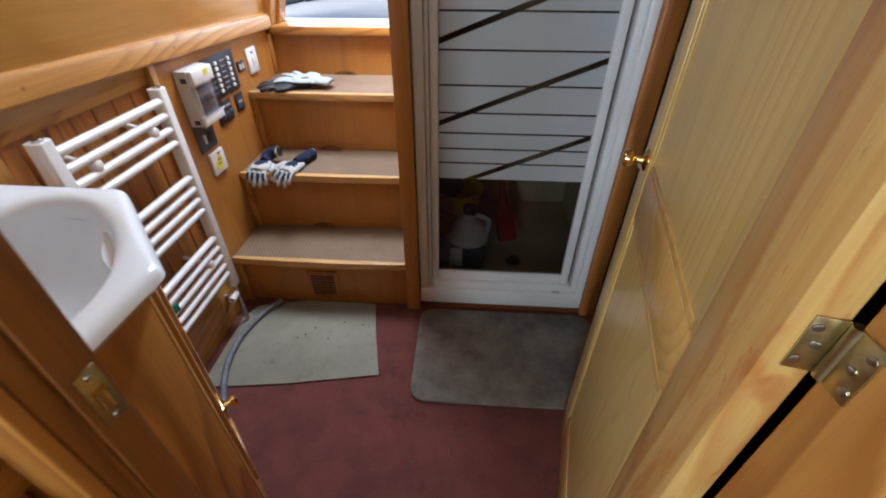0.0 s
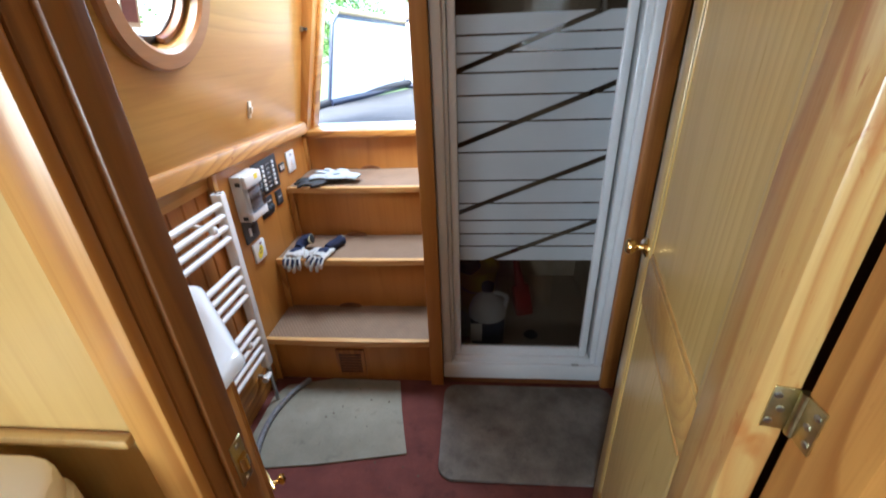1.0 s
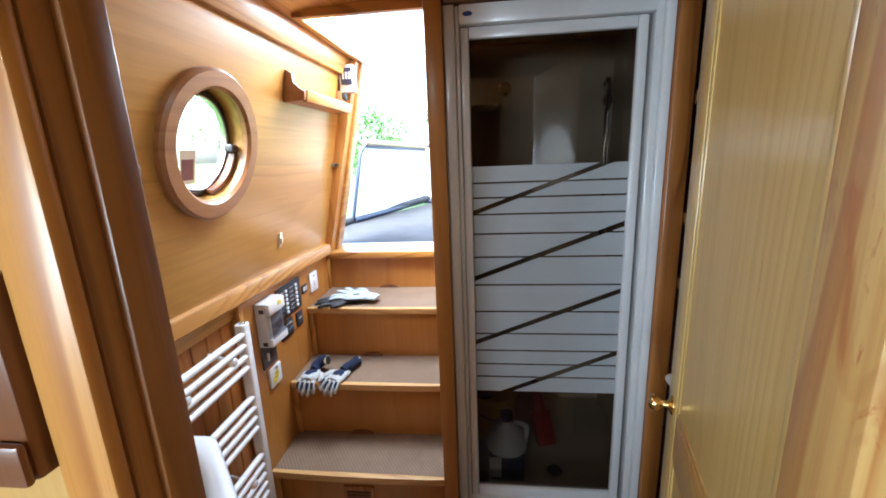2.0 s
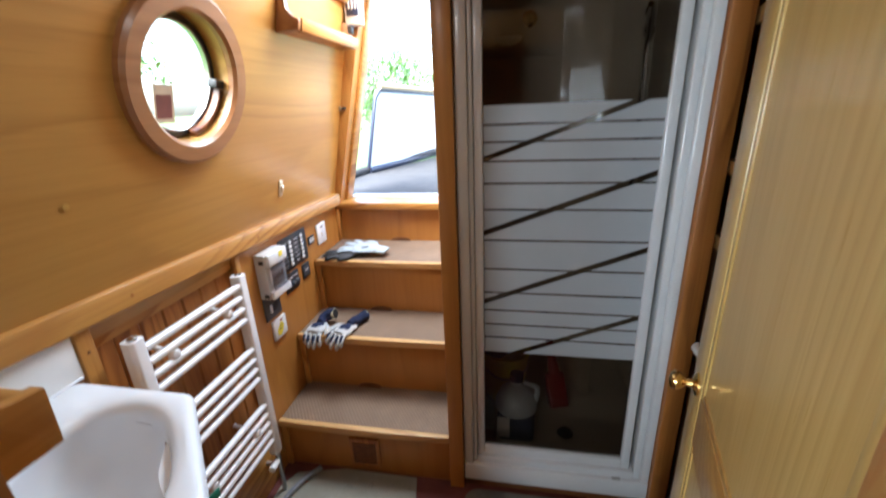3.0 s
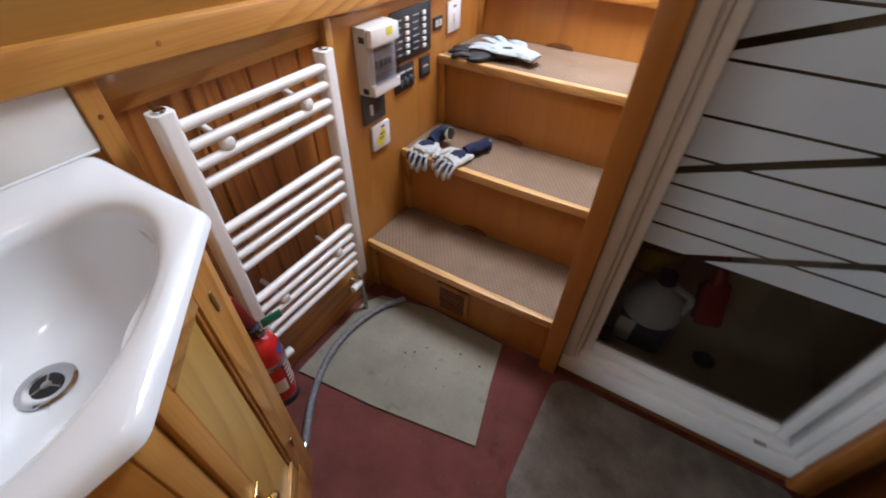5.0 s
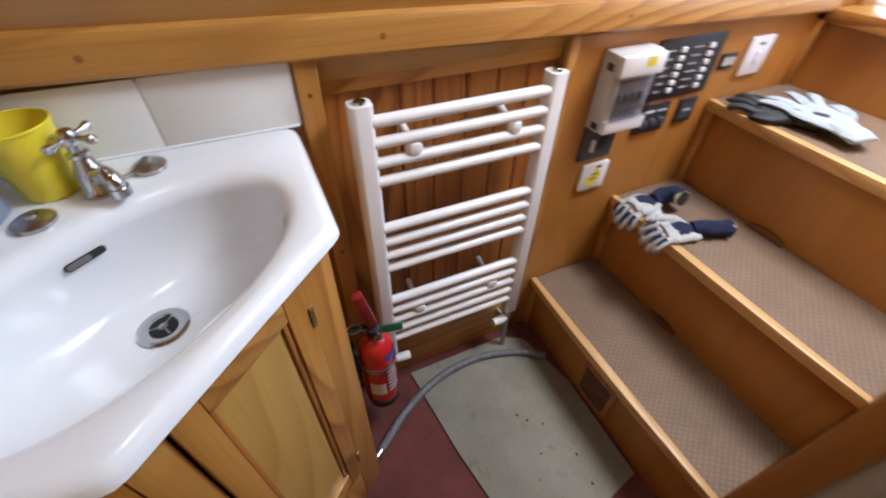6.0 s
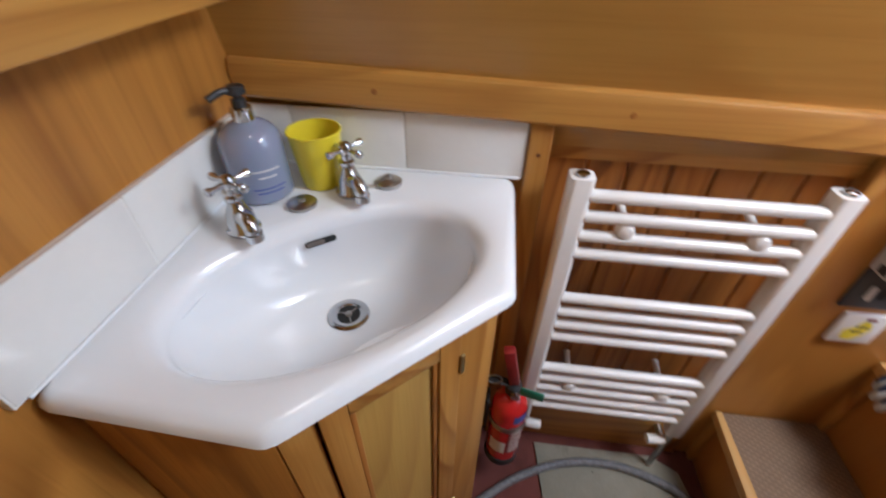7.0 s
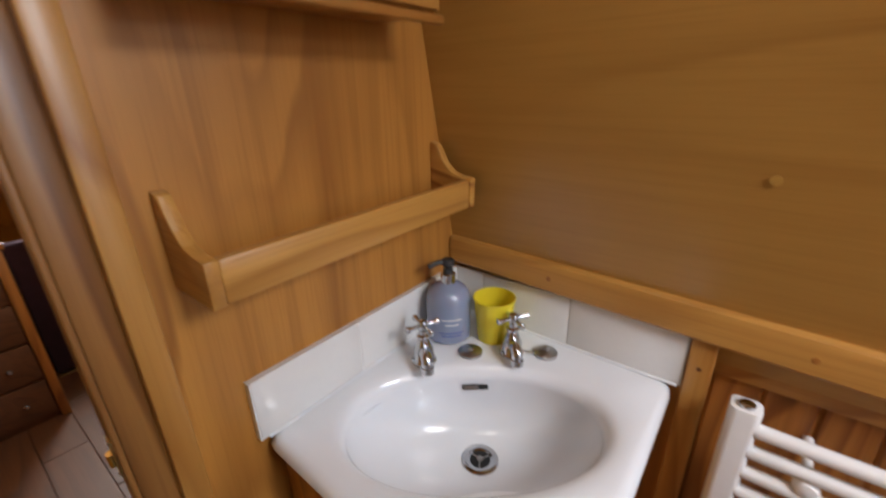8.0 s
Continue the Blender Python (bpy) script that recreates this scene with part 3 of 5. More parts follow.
# ---- steps ----
def steps():
    t = thing("steps", (-0.51, 2.0, 0), "amber wooden cabin steps with taupe ribbed treads", "steps")
    fronts, tops, back = (1.652, 1.890, 2.137), (0.240, 0.505, 0.765), 2.474
    for i in range(3):
        y0, z = fronts[i], tops[i]
        y1 = fronts[i + 1] + 0.03 if i < 2 else back
        tread = part("tread", box(-0.868, -0.1525, y0 + 0.016, y1, z - 0.022, z - 0.004, 0.001), wood_riser, t)
        part("tread_cover", box(-0.866, -0.1545, y0 + 0.018, y1 - 0.004, z - 0.004, z, 0.001), tread_cover, tread, "taupe ribbed tread covering")
        n = 12
        pts = [(-0.868 + 0.7155 * k / n, y0 + 0.010 * (1 - 4 * (k / n - 0.5) ** 2) * -0.9) for k in range(n + 1)]
        part("nosing", prism(pts + [(-0.1525, y0 + 0.017), (-0.868, y0 + 0.017)], "z", z - 0.026, z + 0.003, 0.002), wood_nosing, tread, "pale worn nosing")
        part("riser", box(-0.866, -0.1525, y0 + 0.026, y0 + 0.044, (tops[i - 1] if i else 0.0), z - 0.022, 0.001), wood_riser, t)
        part("side_strip", box(-0.8715, -0.846, y0 + 0.012, y0 + 0.0255, (tops[i - 1] if i else 0.0), z - 0.026, 0.002), wood_up, t)
        if i:
            part("finger_pull", prism([(-0.56 + 0.055 * math.cos(math.pi * k / 10), tops[i - 1] + 0.019 * math.sin(math.pi * k / 10)) for k in range(11)], "y", y0 + 0.012, y0 + 0.0255, 0.003), wood_dark, t, "dark half-round finger pull")
    part("finger_pull", prism([(-0.53 + 0.055 * math.cos(math.pi * k / 10), tops[2] + 0.016 * math.sin(math.pi * k / 10)) for k in range(11)], "y", 2.458, 2.4735, 0.003), wood_dark, t)
    vent = part("vent", box(-0.575, -0.445, 1.667, 1.6775, 0.03, 0.175, 0.004), wood_board, t, "brown slatted vent grille")
    for k in range(7):
        part("slat", box(-0.560, -0.460, 1.662, 1.668, 0.052 + k * 0.0155, 0.061 + k * 0.0155, 0.002), wood_dark, vent)


steps()


# ---- shower ----
def shower():
    t = thing("shower_door", (0.247, 1.71, 0), "white framed shower door with frosted stripes on grey glass", "shower door")
    yf, yb = 1.672, 1.742
    sill = part("sill", box(-0.096, 0.582, yf - 0.004, yb, 0.030, 0.108, 0.006), frame_white, t)
    part("drain_clip", box(0.455, 0.485, yf - 0.002, yf + 0.02, 0.109, 0.113, 0.001), chrome_dull, sill)
    for x0, x1, y0 in ((-0.096, -0.060, yf), (-0.060, -0.046, yf + 0.014), (0.554, 0.582, yf), (0.530, 0.554, yf + 0.014)):
        part("jamb", box(x0, x1, y0, yb, 0.108, 1.925, 0.005), frame_white, t)
    part("head", box(-0.046, 0.530, yf + 0.004, yb, 1.868, 1.925, 0.005), frame_white, t)
    part("oval_mark", turned(lathe([(0.5, 0), (0.5, 1)], (0, 0, 0), 24), Matrix.Translation((-0.020, yf + 0.0035, 1.897)) @ Matrix.Diagonal((0.030, 0.001, 0.014, 1)) @ Matrix.Rotation(radians(90), 4, "X")), blue_print, t)
    part("track", box(-0.046, 0.530, yf + 0.010, yb, 0.108, 0.140, 0.004), frame_white, t)
    leaf = part("door_leaf", box(-0.045, -0.018, yf + 0.024, yf + 0.056, 0.141, 1.866, 0.005), frame_white, t)
    part("stile", box(0.486, 0.516, yf + 0.024, yf + 0.056, 0.141, 1.866, 0.005), frame_white, leaf)
    part("rail", box(-0.018, 0.486, yf + 0.026, yf + 0.054, 0.141, 0.180, 0.004), frame_white, leaf)
    part("rail", box(-0.018, 0.486, yf + 0.026, yf + 0.054, 1.832, 1.866, 0.004), frame_white, leaf)
    g = part("pane", box(-0.018, 0.486, yf + 0.039, yf + 0.043, 0.180, 1.832), glass_grey, leaf, "grey tinted glass")
    g.visible_shadow = False
    bm = bmesh.new()
    yg = yf + 0.0375
    bm.faces.new([bm.verts.new(p) for p in ((-0.018, yg, 0.605), (0.486, yg, 0.605), (0.486, yg, 1.441), (-0.018, yg, 1.441))])
    lines = [((0, z), (0.4, z), 0.0028) for z in (1.386, 1.336, 1.279, 1.211, 1.128, 1.026, 0.925, 0.839, 0.772, 0.717, 0.665)]
    lines += [((0.008, 1.294), (0.40, 1.434), 0.0075), ((0.003, 1.057), (0.480, 1.237), 0.0085), ((-0.001, 0.810), (0.480, 1.001), 0.0085), ((0.106, 0.610), (0.474, 0.763), 0.0085)]
    for a, b, w in lines:
        d = Vector((b[0] - a[0], 0, b[1] - a[1])).normalized()
        n = Vector((-d.z, 0, d.x))
        for s in (-1, 1):
            bmesh.ops.bisect_plane(bm, geom=bm.verts[:] + bm.edges[:] + bm.faces[:], plane_co=Vector((a[0], yg, a[1])) + n * w * s, plane_no=n)
        gone = [f for f in bm.faces if abs((f.calc_center_median() - Vector((a[0], yg, a[1]))).dot(n)) < w]
        bmesh.ops.delete(bm, geom=gone, context="FACES")
    part("frosting", bm, frost, leaf, "white frosted stripes crossed by clear slanting lines", smooth=False)


shower()
# dark strip that stands for the shadow below the sill and carries it
setting("trim_shower_base", box(-0.096, 0.583, 1.676, 1.7445, 0.0, 0.0298), wood_dark, "dark recessed strip for the shadow gap under the shower door")
setting("trim_shower_jamb", box(0.584, 0.642, 1.655, 1.745, 0, 1.985, 0.005), wood_board, "oak jamb beside the shower")
setting("trim_shower_head", box(-0.092, 0.584, 1.665, 1.745, 1.927, 1.99, 0.004), wood_dark)
setting("wall_shower_back", box(-0.099, 0.66, 2.50, 2.54, 0, 1.985), shower_wall)
setting("wall_shower_port", box(-0.099, -0.089, 1.745, 2.50, 0, 1.985), shower_wall)
setting("wall_shower_starboard", box(0.642, 0.66, 1.745, 2.50, 0, 1.985), shower_wall)
setting("shower_tray", box(-0.089, 0.642, 1.745, 2.50, 0, 0.08, 0.01), shower_wall)


def shower_things():
    bm = tube([(0.605, 2.46, 0.95), (0.605, 2.46, 1.80)], 0.010)
    t = thing("shower_riser_rail", (0.605, 2.46, 0.95), "chrome shower rail with hand shower and hose", "shower rail")
    part("rail", bm, chrome, t)
    part("bracket", tube([(0.605, 2.47, 1.78), (0.605, 2.50, 1.78)], 0.016), chrome, t)
    part("slider", lathe([(0.02, -0.02), (0.024, 0), (0.02, 0.02)], (0.605, 2.455, 1.70)), chrome, t)
    part("hand_shower", tube(smooth_path([(0.605, 2.44, 1.66), (0.595, 2.40, 1.75), (0.575, 2.34, 1.78)]), 0.012), chrome, t)
    part("hose", tube(smooth_path([(0.605, 2.43, 1.65), (0.615, 2.43, 1.3), (0.605, 2.44, 0.95)]), 0.006, 8), chrome_dull, t)
    t = thing("shower_valve", (0.122, 2.48, 1.74), "brass shower valve knob on the back wall", "valve")
    part("plate", turned(lathe([(0.035, 0), (0.035, 0.006), (0.02, 0.012)], (0, 0, 0)), Matrix.Translation((0.122, 2.50, 1.785)) @ Matrix.Rotation(radians(90), 4, "X")), brass, t)
    part("knob", turned(lathe([(0.012, 0), (0.012, 0.02), (0.022, 0.028), (0.022, 0.045), (0.014, 0.052)], (0, 0, 0)), Matrix.Translation((0.122, 2.496, 1.785)) @ Matrix.Rotation(radians(90), 4, "X")), brass, t)
    solid("soap_dish", lathe([(0.03, 0), (0.055, 0.012), (0.062, 0.03), (0.057, 0.03), (0.05, 0.016)], (0.03, 2.435, 1.68)), plastic_white, "white oval soap dish on the shower wall", "soap dish")
    t = thing("bucket", (0.045, 2.16, 0.08), "yellow plastic bucket in the shower tray", "bucket")
    part("body", lathe([(0.085, 0), (0.09, 0.004), (0.115, 0.24), (0.121, 0.245), (0.121, 0.255), (0.110, 0.255), (0.086, 0.01)], (0.045, 2.16, 0.08), 36), yellow, t)
    part("bail", tube(smooth_path([(-0.07, 2.16, 0.32), (-0.05, 2.08, 0.27), (0.045, 2.035, 0.24), (0.14, 2.08, 0.27), (0.16, 2.16, 0.32)]), 0.004, 8), chrome_dull, t)
    solid("cloth", lathe([(0.05, 0), (0.075, 0.03), (0.06, 0.07), (0.02, 0.085)], (0.0, 2.16, 0.30), 14), glove_navy, "dark grey green cloth stuffed in the bucket", "cloth")
    t = thing("jug", (0.10, 1.90, 0.08), "five litre cleaning jug half full of dark liquid", "jug")
    part("lower_body", prism(rounded_rect(0.02, 0.18, 1.84, 1.97, 0.03), "z", 0.08, 0.215, 0.006), jug_dark, t)
    part("upper_body", lathe([(0.088, 0), (0.086, 0.03), (0.07, 0.07), (0.04, 0.10), (0.024, 0.115), (0.024, 0.13)], (0.10, 1.905, 0.2155), 28), jug_clear, t)
    part("jug_label", box(0.022, 0.075, 1.8375, 1.8395, 0.10, 0.20), label_white, t)
    part("cap", lathe([(0.028, 0), (0.028, 0.03), (0.024, 0.034)], (0.10, 1.905, 0.346)), glove_navy, t)
    part("handle", tube(smooth_path([(0.13, 1.905, 0.335), (0.185, 1.905, 0.31), (0.18, 1.905, 0.24)]), 0.011), jug_clear, t)
    t = thing("brush", (0.28, 2.10, 0.08), "red plastic scrubbing brush leaning in the shower", "brush")
    m = look((0.30, 2.05, 0.10), (0.215, 2.30, 0.55)) @ pose(0, 0, 0, -90)
    part("head", turned(box(-0.045, 0.045, 0.0, 0.16, -0.02, 0.015, 0.012), m), red_plastic, t)
    part("handle", turned(tube([(0, 0.15, 0), (0, 0.26, 0.0), (0, 0.46, 0)], [0.028, 0.017, 0.014]), m), red_plastic, t)
    part("bristles", turned(box(-0.04, 0.04, 0.01, 0.14, -0.05, -0.02, 0.006), m), plastic_black, t)
    solid("sponge", prism(rounded_rect(-0.06, 0.02, 1.79, 1.85, 0.015), "z", 0.08, 0.12, 0.006), red_plastic, "red sponge in the shower tray", "sponge")
    solid("scoop", lathe([(0.02, 0), (0.035, 0.015), (0.02, 0.03)], (0.31, 1.90, 0.08), 16), plastic_black, "small black stopper in the shower tray", "stopper")


shower_things()


# ---- open shelf unit behind the door ----
def shelf_unit():
    x0, x1, y0, y1 = 0.662, 0.955, 1.05, 1.720
    t = thing("shelf_unit", (0.79, 1.35, 0), "dark open cupboard with pale shelf edges", "cupboard")
    part("side_panel", box(x0, x1, y0, y0 + 0.018, 0, 1.95), wood_dark, t)
    part("side_panel", box(x0 + 0.03, x1, y1 - 0.019, y1 - 0.001, 0, 1.95), wood_dark, t)
    part("back_panel", box(x1 - 0.012, x1, y0 + 0.018, y1 - 0.019, 0, 1.95), wood_dark, t)
    part("lower_front", box(x0, x0 + 0.018, y0 + 0.018, y1 - 0.0195, 0, 1.05, 0.002), wood_dark, t)
    for z in (1.042, 1.255, 1.62):
        s = part("shelf", box(x0 + 0.006, x1 - 0.013, y0 + 0.0185, y1 - 0.0195, z - 0.012, z + 0.008), wood_dark, t)
        part("lip", box(x0 - 0.012, x0 + 0.005, y0 + 0.0185, y1 - 0.0195, z - 0.016, z + 0.023, 0.003), wood_nosing, s, "pale oak lip")
    h = thing("toilet_roll_holder", (0.65, 1.585, 0.74), "chrome ring holder with a white toilet roll", "roll holder")
    part("ring", tube([(0.646, 1.585 + 0.030 * math.cos(k * math.tau / 24), 0.763 + 0.030 * math.sin(k * math.tau / 24)) for k in range(22)], 0.004, 10), chrome, h)
    part("plate", turned(lathe([(0.018, 0), (0.018, 0.004), (0.007, 0.007), (0.007, 0.014)], (0, 0, 0)), Matrix.Translation((0.6615, 1.585, 0.797)) @ Matrix.Rotation(radians(-90), 4, "Y")), chrome, h)
    part("roll", turned(lathe([(0.009, -0.035), (0.017, -0.035), (0.017, 0.035), (0.009, 0.035)], (0, 0, 0), 32), Matrix.Translation((0.634, 1.585, 0.725)) @ Matrix.Rotation(radians(90), 4, "X")), paper, h, "white toilet roll")


shelf_unit()


# ---- panelled door, standing open ----
def door():
    hx, hy, w, ang = 0.330, 0.572, 0.604, 77.2
    t = thing("door", (hx, hy, 0.0), "pale ash panelled door standing open, with brass knobs", "door")
    # built along +x from the hinge, face at y = 0 .. 0.034, then turned
    m = Matrix.Translation((hx, hy, 0)) @ Matrix.Rotation(radians(ang), 4, "Z")
    def p(name, bm, mat, parent, label=""):
        return part(name, turned(bm, m), mat, parent, label)
    z0, z1 = 0.012, 1.885
    p("hinge_stile", box(0.004, 0.105, 0.0, 0.034, z0, z1, 0.003), wood_stile, t, "knotty pale stile")
    p("lock_stile", box(w - 0.075, w, 0.0, 0.034, z0, z1, 0.003), wood_door, t)
    for a, b in ((z0, 0.14), (0.845, 0.945), (1.79, z1)):
        p("rail", box(0.1055, w - 0.0755, 0.001, 0.033, a, b, 0.003), wood_door_rail, t)
    for a, b in ((0.14, 0.845), (0.945, 1.79)):
        pan = p("panel", box(0.1055, w - 0.0755, 0.005, 0.029, a + 0.0005, b - 0.0005), wood_door, t)
        for yy, s in ((0.029, 1), (0.005, -1)):
            for bx in ((0.106, 0.118, a + 0.001, b - 0.001), (w - 0.088, w - 0.076, a + 0.001, b - 0.001)):
                p("bead", box(bx[0], bx[1], min(yy, yy + s * 0.003), max(yy, yy + s * 0.003), bx[2], bx[3], 0.001), wood_door, pan)
            for bz in (a + 0.001, b - 0.013):
                p("bead", box(0.1185, w - 0.0885, min(yy, yy + s * 0.003), max(yy, yy + s * 0.003), bz, bz + 0.012, 0.001), wood_door_rail, pan)
    for s in (1, -1):
        k = Matrix.Translation((w - 0.045, 0.0345 if s > 0 else -0.0005, 0.950)) @ Matrix.Rotation(radians(-90 * s), 4, "X")
        kn = p("knob", turned(lathe([(0.021, 0), (0.021, 0.003), (0.015, 0.006), (0.008, 0.009), (0.007, 0.019), (0.012, 0.025), (0.017, 0.031), (0.018, 0.037), (0.015, 0.043), (0.006, 0.046)], (0, 0, 0)), k), brass, t, "polished brass knob")
    for z in (0.30, 1.06, 1.65):
        h = p("hinge", tube([(-0.002, -0.002, z - 0.025), (-0.002, -0.002, z + 0.025)], 0.0050, 12), brass_dull, t, "tarnished brass butt hinge")
        p("hinge_leaf", box(0.0018, 0.0038, 0.001, 0.021, z - 0.025, z + 0.025, 0.0005), brass_dull, h)
        for dz in (-0.016, 0.0, 0.016):
            p("screw", turned(lathe([(0.0035, 0), (0.0035, 0.001), (0.002, 0.0016)], (0, 0, 0), 12), Matrix.Translation((0.0017, 0.0165 if dz else 0.011, z + dz)) @ Matrix.Rotation(radians(-90), 4, "Y")), chrome_dull, h)
    p("latch_plate", box(w + 0.0002, w + 0.002, 0.006, 0.028, 0.935, 1.015, 0.0005), brass_dull, t)


door()
hl = thing("hinge_leaf_on_lining", (0.336, 0.53, 1.06), "tarnished brass hinge leaf screwed to the door lining", "hinge")
part("leaf", box(0.3295, 0.3318, 0.546, 0.566, 1.035, 1.085, 0.0005), brass_dull, hl)
for dz in (-0.016, 0.0, 0.016):
    part("screw", turned(lathe([(0.0035, 0), (0.0035, 0.001), (0.002, 0.0016)], (0, 0, 0), 12), Matrix.Translation((0.3294, 0.551 if dz else 0.556, 1.06 + dz)) @ Matrix.Rotation(radians(-90), 4, "Y")), chrome_dull, hl)
strike = thing("strike_plate", (-0.195, 0.55, 0.96), "brass strike plate with a bolt on the door lining", "strike plate")
part("plate", box(-0.1968, -0.1942, 0.537, 0.556, 0.968, 1.026, 0.001), brass_dull, strike)
part("roller", tube([(-0.1935, 0.546, 0.988), (-0.1935, 0.546, 1.006)], 0.006), brass, strike)
for z in (0.974, 1.020):
    part("screw", lathe([(0.0035, 0), (0.002, 0.0016)], (0, 0, 0), 12, None, Matrix.Translation((-0.1940, 0.546, z)) @ Matrix.Rotation(radians(90), 4, "Y")), chrome_dull, strike)


# ---- corner basin ----
CX, CY, TOP = -0.580, 0.800, 0.905
OUTLINE = [(-0.885, 0.548), (-0.872, 1.040), (-0.575, 1.041), (-0.354, 0.811), (-0.362, 0.560)]
UX, UY = -0.62, 0.785


def outline_radius(a):
    c, s = math.cos(a), math.sin(a)
    best = 9.0
    for (ax, ay), (bx, by) in zip(OUTLINE, OUTLINE[1:] + OUTLINE[:1]):
        ex, ey = bx - ax, by - ay
        den = c * ey - s * ex
        if abs(den) < 1e-9:
            continue
        t = ((ax - CX) * ey - (ay - CY) * ex) / den
        if t > 0:
            u = (CX + c * t - ax) * ex + (CY + s * t - ay) * ey
            if -1e-6 <= u <= ex * ex + ey * ey + 1e-6:
                best = min(best, t)
    return best


def basin():
    n = 160
    ang = [math.tau * k / n for k in range(n)]
    d0 = [outline_radius(a) for a in ang]
    d = [(d0[k - 1] + 2 * d0[k] + d0[(k + 1) % n]) / 4 for k in range(n)]
    soft = [sum(d0[(k + j) % n] for j in range(-14, 15)) / 29 for k in range(n)]
    A, B = 0.222, 0.124
    e = []
    for a in ang:
        u = math.cos(a) * UX + math.sin(a) * UY
        v = math.cos(a) * UY - math.sin(a) * UX
        r = 1 / math.sqrt((abs(u) / A) ** 2 + (abs(v) / B) ** 2)
        edge = soft[len(e)] - 0.036
        e.append((r ** -9 + edge ** -9) ** (-1 / 9))
    e = [sum(e[(k + j) % n] for j in range(-8, 9)) / 17 for k in range(n)]
    bm = bmesh.new()
    rings = []
    def add(rs, z, cx=CX, cy=CY):
        rings.append([bm.verts.new((cx + r * math.cos(a), cy + r * math.sin(a), z)) for r, a in zip(rs, ang)])
    add([x - 0.07 for x in d], 0.867)
    add([x - 0.027 for x in d], 0.861)
    add([x - 0.021 for x in d], 0.863)
    add([x - 0.016 for x in d], 0.869)
    add(d, TOP - 0.020)
    add([x - 0.003 for x in d], TOP - 0.010)
    add([x - 0.010 for x in d], TOP - 0.003)
    add([x - 0.020 for x in d], TOP)
    for out, low in ((0.024, 0.001), (0.016, 0.003), (0.009, 0.007), (0.004, 0.013), (0.0, 0.020)):
        add([y + out for y in e], TOP - low)
    DX, DY = -0.632, 0.784
    for k in range(1, 17):
        t = k / 16
        s = math.cos(t * math.pi / 2) ** 0.72
        z = TOP - 0.020 - 0.130 * math.sin(t * math.pi / 2) ** 1.15
        w = math.sin(t * math.pi / 2) ** 1.6
        add([max(s * y, 0.033) for y in e], z, CX + (DX - CX) * w, CY + (DY - CY) * w)
    for a, b in zip(rings, rings[1:]):
        for k in range(n):
            bm.faces.new((a[k], a[(k + 1) % n], b[(k + 1) % n], b[k]))
    bm.faces.new(rings[-1])
    t = thing("corner_basin", (-0.6, 0.8, 0.861), "white glazed corner basin with chrome pillar taps", "basin")
    part("bowl", bm, porcelain, t)
    zd = TOP - 0.149
    dr = part("drain", lathe([(0.034, 0), (0.034, 0.002), (0.030, 0.0035), (0.022, 0.0025), (0.0175, 0.001)], (DX, DY, zd), 32), chrome, t, "chrome waste")
    part("drain_hole", lathe([(0.0185, 0), (0.0185, 0.0010)], (DX, DY, zd + 0.0015), 28), black_hole, dr)
    part("hub", lathe([(0.006, 0), (0.006, 0.002), (0.004, 0.003)], (DX, DY, zd + 0.002), 16), chrome_dull, dr)
    for k in range(3):
        a = k * math.tau / 3 + 0.5
        part("spoke", tube([(DX + 0.005 * math.cos(a), DY + 0.005 * math.sin(a), zd + 0.003), (DX + 0.018 * math.cos(a), DY + 0.018 * math.sin(a), zd + 0.0025)], 0.0012, 8), chrome_dull, dr)
    # overflow slot in the bowl's back wall
    m = Matrix.Translation((-0.6885, 0.7345, 0.861)) @ Matrix.Rotation(math.atan2(UY, UX), 4, "Z") @ Matrix.Rotation(radians(66), 4, "X")
    part("overflow_slot", turned(prism(rounded_rect(-0.025, 0.025, -0.0048, 0.0048, 0.0045), "z", -0.004, 0.0035), m), black_hole, t)
    part("overflow_insert", turned(prism(rounded_rect(-0.023, 0.006, -0.0036, 0.0036, 0.0033), "z", 0.0036, 0.0046), m), chrome_dull, t)

    def tap(x, y, yaw):
        q = Matrix.Translation((x, y, TOP - 0.002)) @ Matrix.Rotation(radians(yaw), 4, "Z")
        b = part("tap", turned(lathe([(0.024, 0), (0.024, 0.005), (0.0205, 0.009), (0.0185, 0.030), (0.0130, 0.042), (0.0105, 0.052), (0.0130, 0.055), (0.0130, 0.060), (0.0085, 0.063), (0.008, 0.076)], (0, 0, 0)), q), chrome, t, "chrome pillar tap with cross head")
        part("spout", turned(tube(smooth_path([(0.012, 0, 0.028), (0.030, 0, 0.036), (0.044, 0, 0.031), (0.048, 0, 0.018)]), [0.012] * 8 + [0.0115] * 8 + [0.011] * 9, 14), q), chrome, b)
        part("spout_collar", turned(tube([(0.0485, 0, 0.022), (0.049, 0, 0.011)], 0.0125), q), chrome, b)
        part("hub", turned(lathe([(0.008, 0.070), (0.0105, 0.075), (0.0105, 0.085), (0.008, 0.090), (0.003, 0.092)], (0, 0, 0)), q), chrome, b)
        for k in range(4):
            a = k * math.pi / 2 + 0.35
            c, s = math.cos(a), math.sin(a)
            part("spoke", turned(tube([(0.008 * c, 0.008 * s, 0.080), (0.022 * c, 0.022 * s, 0.080), (0.029 * c, 0.029 * s, 0.080), (0.034 * c, 0.034 * s, 0.080), (0.036 * c, 0.036 * s, 0.080)], [0.0036, 0.0034, 0.0064, 0.0062, 0.002], 12), q), chrome, b)
    tap(-0.772, 0.765, 40)
    tap(-0.650, 0.640, 48)


